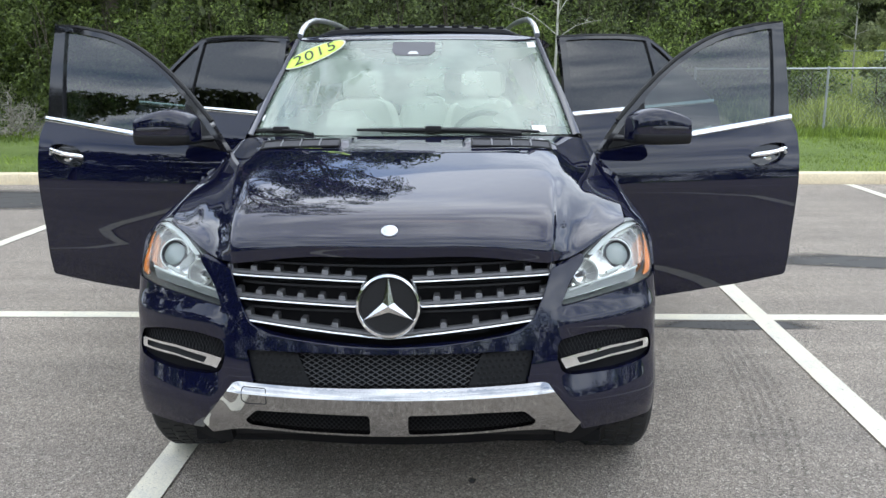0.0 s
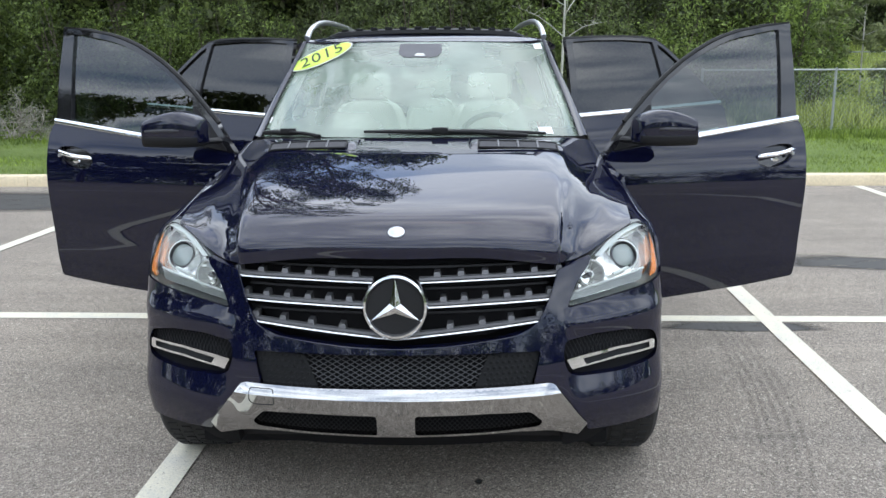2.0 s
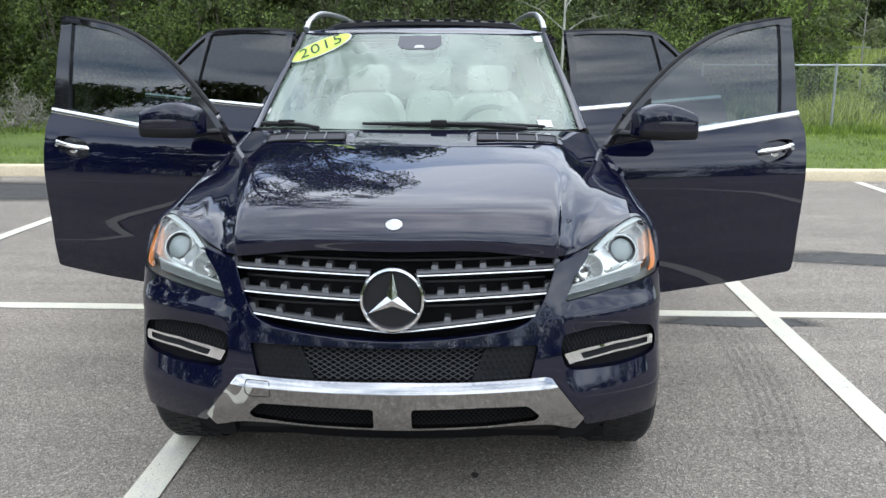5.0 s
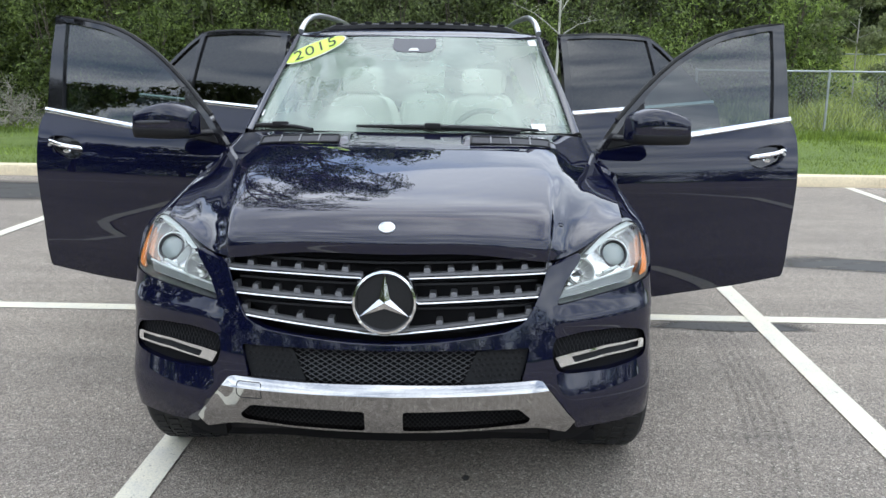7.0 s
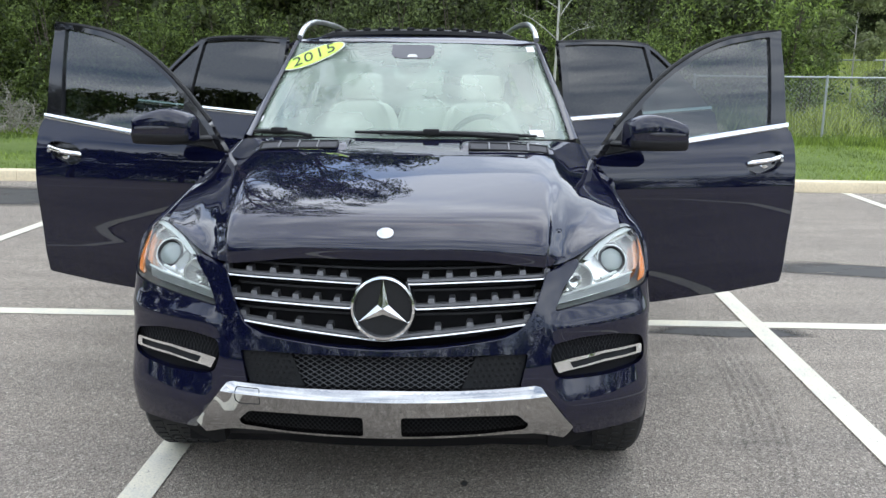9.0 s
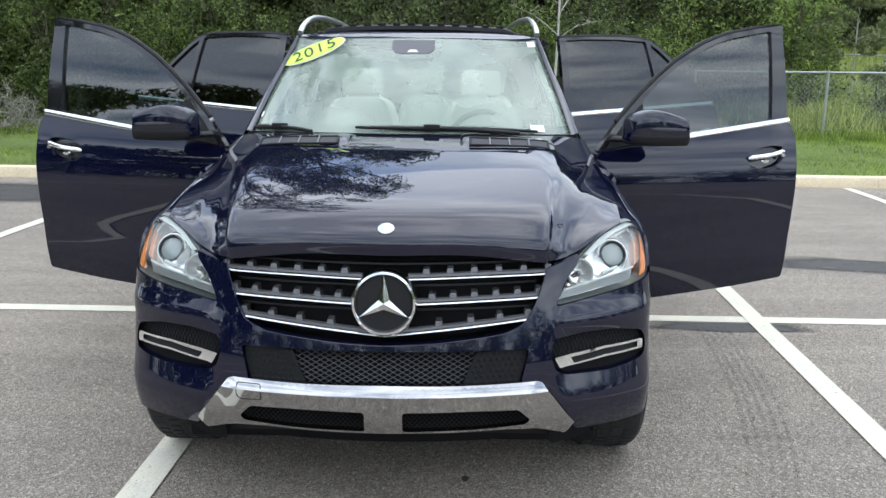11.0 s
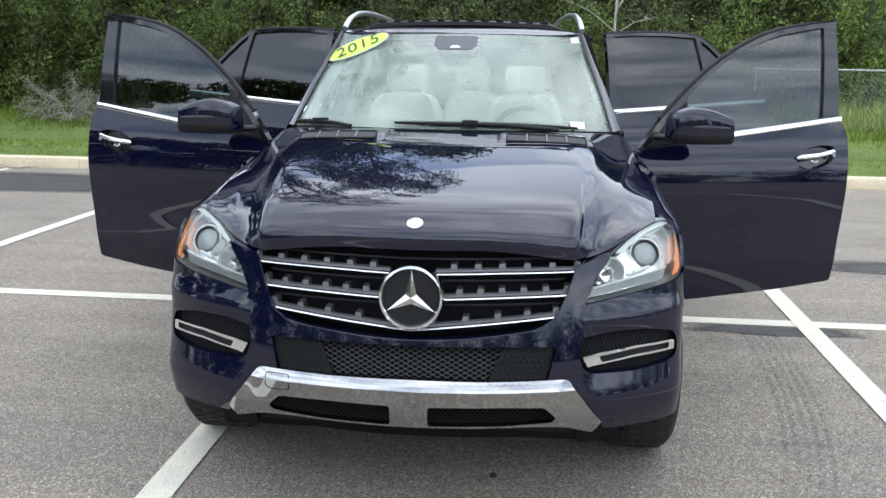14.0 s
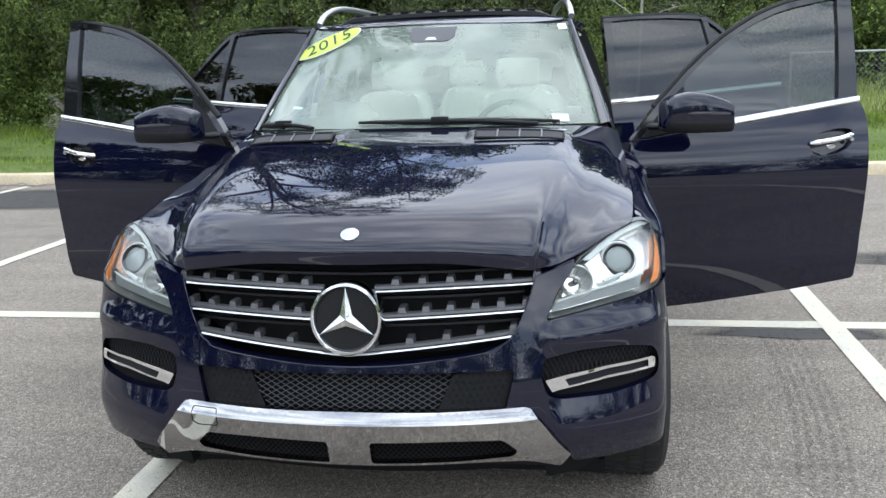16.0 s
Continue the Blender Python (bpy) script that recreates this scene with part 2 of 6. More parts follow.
YELLOW = simple("yellow_sticker", (0.60, 0.84, 0.10), 0.5, vary=0.03)
INK = simple("dark_green_ink", (0.03, 0.05, 0.02), 0.6, vary=0.1)
ASPHALT = asphalt_mat()
LINE = line_mat()
KERB = simple("kerb_concrete", (0.68, 0.57, 0.39), 0.9, vary=0.2, scale=4, relief=0.004)
GROUND = ground_mat()
BARK = simple("bark", (0.11, 0.09, 0.07), 0.9, vary=0.5, scale=5, relief=0.02)
PALEBARK = simple("pale_bark", (0.46, 0.44, 0.40), 0.9, vary=0.35, scale=5, relief=0.01)
TWIG = simple("dead_twigs", (0.30, 0.27, 0.23), 0.9, vary=0.4)
STEEL = simple("galvanised_steel", (0.42, 0.44, 0.45), 0.45, 0.7, vary=0.2)
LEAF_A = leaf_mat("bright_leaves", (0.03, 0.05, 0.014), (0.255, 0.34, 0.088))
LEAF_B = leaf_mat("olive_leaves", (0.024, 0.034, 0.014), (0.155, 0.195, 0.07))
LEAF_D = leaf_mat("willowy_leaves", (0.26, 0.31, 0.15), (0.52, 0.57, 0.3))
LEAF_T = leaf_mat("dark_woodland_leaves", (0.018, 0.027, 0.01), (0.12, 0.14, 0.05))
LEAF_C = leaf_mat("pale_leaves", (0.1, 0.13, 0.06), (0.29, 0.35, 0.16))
GRASSBLADE = leaf_mat("grass_blades", (0.11, 0.18, 0.02), (0.27, 0.36, 0.06))
FIELD = leaf_mat("tall_field_grass", (0.22, 0.27, 0.06), (0.54, 0.6, 0.19))
WET = stain_mat("damp_stain", (0.055, 0.053, 0.05), 0.56, 5, 0.75, (0.6, 2.5, 1))
OIL = stain_mat("oil_drip", (0.02, 0.02, 0.02), 0.6, 30, 0.5)
TREAD = stain_mat("tread_dust", (0.085, 0.08, 0.075), 0.47, 24, 0.9, (1, 1, 1))


# ---- helpers for meshes ----
WORLD = {}


def thing(name, loc, label, category, group=""):
    e = new(name)
    e.location = loc
    WORLD[e] = Matrix.Translation(loc)
    return tagged(e, label, category, group)


def finish(name, bm, mat, sharp=35):
    me = bpy.data.meshes.new(name)
    bm.normal_update()
    bm.to_mesh(me)
    bm.free()
    me.polygons.foreach_set("use_smooth", [True] * len(me.polygons))
    me.set_sharp_from_angle(angle=radians(sharp))
    for mt in (mat if isinstance(mat, (list, tuple)) else [mat]):
        me.materials.append(mt)
    return me


def part(name, bm, mat, parent, label="", local=False, place=None, sharp=35):
    """One mesh under a thing or a part; built in world places, or in the parent's own places when local."""
    ob = new(name, finish(name, bm, mat, sharp))
    ob.parent = parent
    if local:
        m = place or Matrix()
        ob.matrix_basis = m
        WORLD[ob] = WORLD[parent] @ m
    else:
        ob.matrix_parent_inverse = WORLD[parent].inverted()
        if place:
            ob.matrix_basis = place
        WORLD[ob] = place or Matrix()
    if label:
        tagged(ob, label)
    return ob


def solo(name, bm, mat, label, category, group="", kind="", sharp=35):
    return tagged(new(name, finish(name, bm, mat, sharp)), label, category, group, kind)


def mirrored(bm):
    b = bm.copy()
    for v in b.verts:
        v.co.x = -v.co.x
    bmesh.ops.reverse_faces(b, faces=b.faces[:])
    return b


def pair(name, bm, mat, parent, label="", sharp=35):
    other = mirrored(bm)
    return part(name, bm, mat, parent, label, sharp=sharp), part(name, other, mat, parent, label, sharp=sharp)


def curve(pts, n):
    """A smooth line through the points, in n steps of place."""
    p = [Vector(q) for q in pts]
    if len(p) == 2:
        return [p[0].lerp(p[1], i / (n - 1)) for i in range(n)]
    out = []
    for i in range(n):
        f = i / (n - 1) * (len(p) - 1)
        k = min(int(f), len(p) - 2)
        t = f - k
        a, b = p[k], p[k + 1]
        pa = p[k - 1] if k else a * 2 - b
        pb = p[k + 2] if k + 2 < len(p) else b * 2 - a
        out.append(0.5 * ((2 * a) + (b - pa) * t + (2 * pa - 5 * a + 4 * b - pb) * t * t + (3 * a - pa - 3 * b + pb) * t ** 3))
    return out


def loft(lines, nu=24, nv=24, thick=0.0, flip=False, way=None):
    """A skin through control lines: each line smoothed, then smoothed across."""
    rows = [curve(c, nu) for c in lines]
    cols = [curve([r[i] for r in rows], nv) for i in range(nu)]
    bm = bmesh.new()
    vs = [[bm.verts.new(cols[i][j]) for j in range(nv)] for i in range(nu)]
    for i in range(nu - 1):
        for j in range(nv - 1):
            q = (vs[i][j], vs[i + 1][j], vs[i + 1][j + 1], vs[i][j + 1])
            bm.faces.new(q[::-1] if flip else q)
    bmesh.ops.remove_doubles(bm, verts=bm.verts[:], dist=1e-5)
    if way:
        facing(bm, way)
    if thick:
        thicken(bm, thick)
    return bm


def thicken(bm, t):
    """Gives a sheet a back at the distance t behind it, and closes the rim."""
    bm.normal_update()
    faces, edges = bm.faces[:], [e for e in bm.edges if e.is_boundary]
    back = {v: bm.verts.new(v.co - v.normal * abs(t)) for v in bm.verts[:]}
    for e in edges:
        a, b = e.verts
        lp = e.link_loops[0]
        if lp.vert is a:
            a, b = b, a
        bm.faces.new((a, b, back[b], back[a]))
    for f in faces:
        bm.faces.new([back[v] for v in reversed(f.verts)])


def facing(bm, way):
    """Turns an open sheet so that it faces way."""
    bm.normal_update()
    if sum((f.normal * f.calc_area() for f in bm.faces), Vector()).dot(Vector(way)) < 0:
        bmesh.ops.reverse_faces(bm, faces=bm.faces[:])
    return bm


def both(line):
    """A half line from the middle outwards, made whole."""
    return [(-x, y, z) for x, y, z in reversed(line) if x > 1e-6] + list(line)


def inside(x, z, poly):
    c, j = False, len(poly) - 1
    for i in range(len(poly)):
        (xi, zi), (xj, zj) = poly[i], poly[j]
        if (zi > z) != (zj > z) and x < (xj - xi) * (z - zi) / (zj - zi) + xi:
            c = not c
        j = i
    return c


def rounded(pts, r=0.02, step=0.03):
    """A polygon with rounded corners and evenly cut sides."""
    out, n = [], len(pts)
    for i in range(n):
        a, b, c = Vector(pts[i - 1]), Vector(pts[i]), Vector(pts[(i + 1) % n])
        rr = min(r, (a - b).length * 0.45, (c - b).length * 0.45)
        p, q = b + (a - b).normalized() * rr, b + (c - b).normalized() * rr
        for k in range(5):
            t = k / 4
            out.append(p * (1 - t) ** 2 + b * 2 * t * (1 - t) + q * t * t)
        d = c + (b - c).normalized() * min(r, (c - b).length * 0.45)
        m = int((d - q).length / step)
        out += [q.lerp(d, (k + 1) / (m + 1)) for k in range(m)]
    return [(v.x, v.y) for v in out]


def skin(outline, holes, fn, step=0.04, depth=0.0, way=(0, 1, 0), front=(0, -1, 0)):
    """A sheet with openings, cut in a flat plan and laid on the form fn."""
    from mathutils.geometry import delaunay_2d_cdt
    loops = [outline] + list(holes)
    pts, edges = [], []
    for lp in loops:
        s0 = len(pts)
        pts += [Vector(p) for p in lp]
        edges += [(s0 + i, s0 + (i + 1) % len(lp)) for i in range(len(lp))]
    arr = np.array([(p.x, p.y) for p in pts])
    x0, x1, z0, z1 = arr[:, 0].min(), arr[:, 0].max(), arr[:, 1].min(), arr[:, 1].max()
    for i in range(int((x1 - x0) / step) + 1):
        for j in range(int((z1 - z0) / step) + 1):
            q = (x0 + (i + 0.5) * step, z0 + (j + 0.5) * step)
            if inside(*q, outline) and not any(inside(*q, h) for h in holes) and np.hypot(arr[:, 0] - q[0], arr[:, 1] - q[1]).min() > step * 0.45:
                pts.append(Vector(q))
    vo, _, fo, *_ = delaunay_2d_cdt(pts, edges, [], 0, 1e-6)
    bm = bmesh.new()
    vs = [bm.verts.new(fn(v.x, v.y)) for v in vo]
    for f in fo:
        cx, cz = sum(vo[i].x for i in f) / len(f), sum(vo[i].y for i in f) / len(f)
        if inside(cx, cz, outline) and not any(inside(cx, cz, h) for h in holes):
            bm.faces.new([vs[i] for i in f])
    for v in [v for v in bm.verts if not v.link_faces]:
        bm.verts.remove(v)
    bm.normal_update()
    if sum((f.normal * f.calc_area() for f in bm.faces), Vector()).dot(Vector(front)) < 0:
        bmesh.ops.reverse_faces(bm, faces=bm.faces[:])
    if depth:
        rim(bm, Vector(way) * depth)
    return bm


def rim(bm, off):
    """Turns the free edges back by off."""
    be = [e for e in bm.edges if e.is_boundary]
    r = bmesh.ops.extrude_edge_only(bm, edges=be)
    for v in r["geom"]:
        if isinstance(v, bmesh.types.BMVert):
            v.co += off


def box(bm, c, s, m=None, bevel=0.0):
    t = bmesh.new()
    bmesh.ops.create_cube(t, size=1)
    for v in t.verts:
        v.co = Vector((v.co.x * s[0], v.co.y * s[1], v.co.z * s[2]))
    if bevel:
        bmesh.ops.bevel(t, geom=t.edges[:], offset=bevel, segments=2, affect="EDGES", profile=0.6)
    bmesh.ops.transform(t, matrix=Matrix.Translation(c) @ (m or Matrix()), verts=t.verts[:])
    merge(bm, t)
    return bm


def merge(bm, t):
    vm = {v: bm.verts.new(v.co) for v in t.verts}
    for f in t.faces:
        bm.faces.new([vm[v] for v in f.verts])
    t.free()
    return bm


def tube(bm, pts, rad, n=8, cap=True):
    """A round bar along points; rad is one radius or one for each point."""
    pts = [Vector(p) for p in pts]
    rads = rad if isinstance(rad, (list, tuple)) else [rad] * len(pts)
    rings = []
    up = Vector((0, 0, 1))
    for i, p in enumerate(pts):
        d = (pts[min(i + 1, len(pts) - 1)] - pts[max(i - 1, 0)]).normalized()
        a = d.cross(up if abs(d.z) < 0.95 else Vector((1, 0, 0))).normalized()
        b = a.cross(d)
        rings.append([bm.verts.new(p + (a * math.cos(2 * math.pi * k / n) + b * math.sin(2 * math.pi * k / n)) * rads[i]) for k in range(n)])
    for r0, r1 in zip(rings, rings[1:]):
        for k in range(n):
            bm.faces.new((r0[k], r0[(k + 1) % n], r1[(k + 1) % n], r1[k]))
    if cap:
        bm.faces.new(rings[0][::-1])
        bm.faces.new(rings[-1])
    return bm


def lathe(bm, prof, m, n=32):
    """A turned form: prof is (radius, along) about the local z axis, laid by m."""
    rings = []
    for r, h in prof:
        if r < 1e-5:
            rings.append([bm.verts.new(m @ Vector((0, 0, h)))])
        else:
            rings.append([bm.verts.new(m @ Vector((r * math.cos(2 * math.pi * k / n), r * math.sin(2 * math.pi * k / n), h))) for k in range(n)])
    for a, b in zip(rings, rings[1:]):
        for k in range(n):
            q = [a[k % len(a)], a[(k + 1) % len(a)], b[(k + 1) % len(b)], b[k % len(b)]]
            q = [v for i, v in enumerate(q) if v not in q[:i]]
            if len(q) > 2:
                bm.faces.new(q)
    return bm


def strip(fn, line, w, depth=0.02, prof=None):
    """A bar along a flat-plan line laid on fn: width w up, set out by depth."""
    bm = bmesh.new()
    rows = []
    prof = prof or [(-0.5, 0.0), (-0.5, 0.75), (-0.32, 1.0), (0.32, 1.0), (0.5, 0.75), (0.5, 0.0)]
    for x, z in line:
        rows.append([bm.verts.new(Vector(fn(x, z + a * w)) + Vector((0, -depth * b, 0))) for a, b in prof])
    for r0, r1 in zip(rows, rows[1:]):
        for k in range(len(prof) - 1):
            bm.faces.new((r0[k], r0[k + 1], r1[k + 1], r1[k]))
    bm.faces.new(rows[0])
    bm.faces.new(rows[-1][::-1])
    bmesh.ops.recalc_face_normals(bm, faces=bm.faces[:])
    return bm


def line2(pts, n):
    return [(v.x, v.y) for v in curve([(x, z, 0) for x, z in pts], n)]


# ---- ground, lot, kerb ----
def tilt(x):
    return -0.005 * x


def flat(poly, z=0.0, thick=0.0):
    bm = bmesh.new()
    f = bm.faces.new([bm.verts.new((x, y, z)) for x, y in poly])
    f.normal_update()
    if f.normal.z < 0:
        f.normal_flip()
    if thick:
        r = bmesh.ops.extrude_face_region(bm, geom=[f])
        for v in r["geom"]:
            if isinstance(v, bmesh.types.BMVert):
                v.co.z -= thick
        bmesh.ops.recalc_face_normals(bm, faces=bm.faces[:])
    return bm


def rise(x, y):
    """The field climbs gently towards the far wood."""
    s = np.clip((x - 3.0) / 4.0, 0, 1)
    return 2.3 * np.clip((y - 19.6) / 22.4, 0, 1) ** 1.8 * s * s * (3 - 2 * s)


def ground_sheet():
    """One sheet: a low bed under the lot, a bank behind the kerb, open land to the horizon."""
    bm = bmesh.new()
    ys = [-900, -300, -80, -40, -31.6, -31.3, 11.66, 11.70, 12.4, 14, 16, 18, 20, 23, 27, 30, 33, 36, 39, 42, 47, 80, 300, 900]
    xs = [-900, -300, -80, -40, -20, -14, -10, -7, -4, 0, 3, 5, 7, 10, 14, 20, 40, 80, 300, 900]
    grid = []
    for y in ys:
        row = []
        for x in xs:
            z = -0.03 if -31.4 < y < 11.68 else 0.12
            if y > 12:
                z = 0.14 + 0.02 * min(y - 12, 20) + 0.05 * math.sin(x * 0.5 + y) + float(rise(x, y))
            row.append(bm.verts.new((x, y + (tilt(x) if 11 < y < 13 and abs(x) < 50 else 0), z)))
        grid.append(row)
    for r0, r1 in zip(grid, grid[1:]):
        for i in range(len(xs) - 1):
            bm.faces.new((r0[i], r0[i + 1], r1[i + 1], r1[i]))
    return bm


solo("ground", ground_sheet(), GROUND, "rough green grassy ground running out to the woods", "ground", kind="structure")
lot = solo("road", flat([(-70, -31.4), (70, -31.4), (70, 11.51 + tilt(70)), (-70, 11.51 + tilt(-70))], 0.0), ASPHALT, "grey worn asphalt of a parking lot", "asphalt", kind="structure")


def kerb_piece(x0, x1):
    bm = bmesh.new()
    prof = [(11.485, -0.02), (11.495, 0.11), (11.515, 0.145), (11.55, 0.155), (11.71, 0.155), (11.72, -0.02)]
    ends = [[bm.verts.new((x, y + tilt(x), z)) for y, z in prof] for x in (x0, x1)]
    for k in range(len(prof) - 1):
        bm.faces.new((ends[0][k], ends[1][k], ends[1][k + 1], ends[0][k + 1]))
    bm.faces.new(ends[0])
    bm.faces.new(ends[1][::-1])
    bmesh.ops.recalc_face_normals(bm, faces=bm.faces[:])
    return bm


for i in range(-14, 15):
    solo("kerb", kerb_piece(i * 3.05 + 0.06, i * 3.05 + 3.105), KERB, "cream concrete kerb section beside the grass", "kerb", "kerb sections", kind="structure")


def paint_line(a, b, w, z):
    a, b = Vector(a), Vector(b)
    s = (b - a).normalized().orthogonal() * w / 2
    return flat([tuple(a - s), tuple(b - s), tuple(b + s), tuple(a + s)], z)


for a, b, w in [((-30, 5.28), (30, 4.59), 0.125), ((-0.955, -12), (-0.90, 11.4), 0.125), ((1.235, -12), (2.49, 11.45), 0.125), ((3.9, -12), (5.70, 11.4), 0.125),
                ((-3.98, -12), (-3.99, 11.45), 0.125), ((-6.9, -12), (-7.0, 11.45), 0.125), ((7.0, -12), (8.8, 11.4), 0.125)]:
    solo("parking_line", paint_line(a, b, w, 0.004 if a[0] < -20 else 0.007), LINE, "worn white painted parking bay line", "road marking", "parking bay lines", kind="structure")


def stain(poly, z):
    """A flat patch with a soft edge in its weight."""
    bm = bmesh.new()
    n = len(poly)
    lay = bm.verts.layers.float.new("edge")
    c = Vector((sum(p[0] for p in poly) / n, sum(p[1] for p in poly) / n, z))
    outer = [bm.verts.new((x, y, z)) for x, y in poly]
    inner = [bm.verts.new(c.lerp(v.co, 0.6)) for v in outer]
    mid = bm.verts.new(c)
    for v in inner:
        v[lay] = 1.0
    mid[lay] = 1.0
    for k in range(n):
        j = (k + 1) % n
        bm.faces.new((outer[k], outer[j], inner[j], inner[k]))
        bm.faces.new((inner[k], inner[j], mid))
    bmesh.ops.recalc_face_normals(bm, faces=bm.faces[:])
    return bm


for poly in ([(2.5, 6.45), (3.2, 6.3), (4.4, 6.0), (6.0, 5.8), (6.2, 6.3), (4.6, 6.5), (3.2, 6.9), (2.6, 6.8)], [(-9, 9.0), (-6, 9.1), (-4.3, 9.2), (-3.6, 9.8), (-4.4, 10.9), (-6.5, 11.1), (-9, 10.8)], [(1.9, 4.62), (2.5, 4.66), (2.4, 4.84), (1.5, 4.86), (1.3, 4.7)]):
    solo("damp_patch", stain(poly, 0.002), WET, "dark damp stain on the asphalt", "stain", kind="structure")


spot = [(0.276 + 0.018 * math.cos(a) * (1 + 0.25 * math.sin(3 * a)), 2.737 + 0.024 * math.sin(a)) for a in np.linspace(0, 2 * math.pi, 14, endpoint=False)]
solo("oil_spot", stain(spot, 0.003), OIL, "small dark oil spot on the asphalt", "stain", kind="structure")


def tread_mark():
    bm = bmesh.new()
    lay = bm.verts.layers.float.new("edge")
    arc = curve([(1.80, 4.78, 0), (1.78, 4.4, 0), (1.69, 3.7, 0), (1.54, 3.05, 0), (1.40, 2.65, 0), (1.18, 2.1, 0)], 70)
    cols = np.linspace(-0.11, 0.11, 21)
    last = None
    for i, p in enumerate(arc):
        d = (arc[min(i + 1, 69)] - arc[max(i - 1, 0)]).normalized()
        s = Vector((d.y, -d.x, 0))
        row = []
        for k, c in enumerate(cols):
            v = bm.verts.new(p + s * c + Vector((0, 0, 0.0025)))
            v[lay] = (0.27 if k % 4 in (1, 2) else 0.0) * math.sin(math.pi * min(1, i / 69 * 1.1 + 0.05)) ** 0.4 * (0.55 + 0.45 * (i % 2)) if 0 < i < 68 else 0.0
            row.append(v)
        if last:
            for k in range(20):
                bm.faces.new((last[k], last[k + 1], row[k + 1], row[k]))
        last = row
    bmesh.ops.recalc_face_normals(bm, faces=bm.faces[:])
    return bm


solo("tyre_mark", tread_mark(), TREAD, "curved dark tyre tread mark on the asphalt", "tyre mark", kind="structure")

# ---- the car ----
car = thing("car", (0, 4.78, 0), "dark blue SUV with all four doors open, parked on asphalt", "car")


def plan_table():
    tab, s, x, y = [], 0.88, 0.88, 2.35 + 0.25 * 0.88 ** 2 + 0.13 * 0.88 ** 6
    a0 = math.atan(0.5 * 0.88 + 0.78 * 0.88 ** 5)
    while s < 1.3:
        tab.append((x, y))
        a = a0 + (radians(87) - a0) * min(1, (s - 0.88) / 0.12)
        x, y, s = x + 0.002 * math.cos(a), y + 0.002 * math.sin(a), s + 0.002
    return tab


PLAN = plan_table()


def plan(s):
    """The nose seen from above: way along it from the middle to x and y."""
    a, sg = abs(s), (1 if s >= 0 else -1)
    if a <= 0.88:
        return s, 2.35 + 0.25 * a * a + 0.13 * a ** 6
    x, y = PLAN[min(len(PLAN) - 1, int((a - 0.88) / 0.002))]
    return sg * x, y


def ease(t):
    t = min(1, max(0, t))
    return t * t * (3 - 2 * t)


def nose(off=0.0):
    def fn(s, z):
        x, y = plan(s)
        y += 0.3 * max(0, z - 0.5) ** 1.3 + 1.6 * max(0, 0.42 - z) ** 2
        w = ease((abs(s) - 0.53) / 0.09)
        y -= w * (0.026 * ease((0.545 - z) / 0.11) * ease((z - 0.30) / 0.16) + 0.016 * ease((0.765 - z) / 0.05) * ease((z - 0.655) / 0.05))
        return (x, y + off, z)
    return fn


def lampform(off=0.0):
    def fn(s, z):
        x, y, z = nose(off)(s, z)
        k = min(1, max(0, (abs(s) - 0.5) / 0.25))
        return (x, y + k * 0.95 * max(0, z - 0.84), z)
    return fn


def mir(p):
    return [(-x, z) for x, z in reversed(p)]


# front bumper with its openings
HL_LOW = [(0.562, 0.757), (0.70, 0.779), (0.84, 0.797), (0.925, 0.814)]
half = [(0.0, 0.650), (0.16, 0.656), (0.30, 0.668), (0.395, 0.683), (0.440, 0.702), (0.466, 0.722), (0.505, 0.79), (0.528, 0.86), (0.533, 0.882), (0.59, 0.900), (0.647, 0.917), (0.640, 0.893), (0.592, 0.832)] + HL_LOW + [
    (0.99, 0.84), (1.12, 0.83), (1.10, 0.70), (1.065, 0.55), (1.05, 0.42), (1.04, 0.335), (0.93, 0.325), (0.84, 0.327), (0.64, 0.335), (0.630, 0.372), (0.514, 0.522), (0.448, 0.515), (0.474, 0.628), (0.32, 0.630), (0.0, 0.630)]
outline = rounded(half + mir(half)[1:-1], 0.012, 0.03)
fogs = rounded([(0.548, 0.600), (0.556, 0.652), (0.66, 0.668), (0.78, 0.664), (0.885, 0.640), (0.912, 0.60), (0.905, 0.555), (0.86, 0.540), (0.75, 0.530), (0.60, 0.534), (0.565, 0.548)], 0.02, 0.03)
part("front_bumper", skin(outline, [fogs, mir(fogs)], nose(), 0.022, 0.035), PAINT, car)

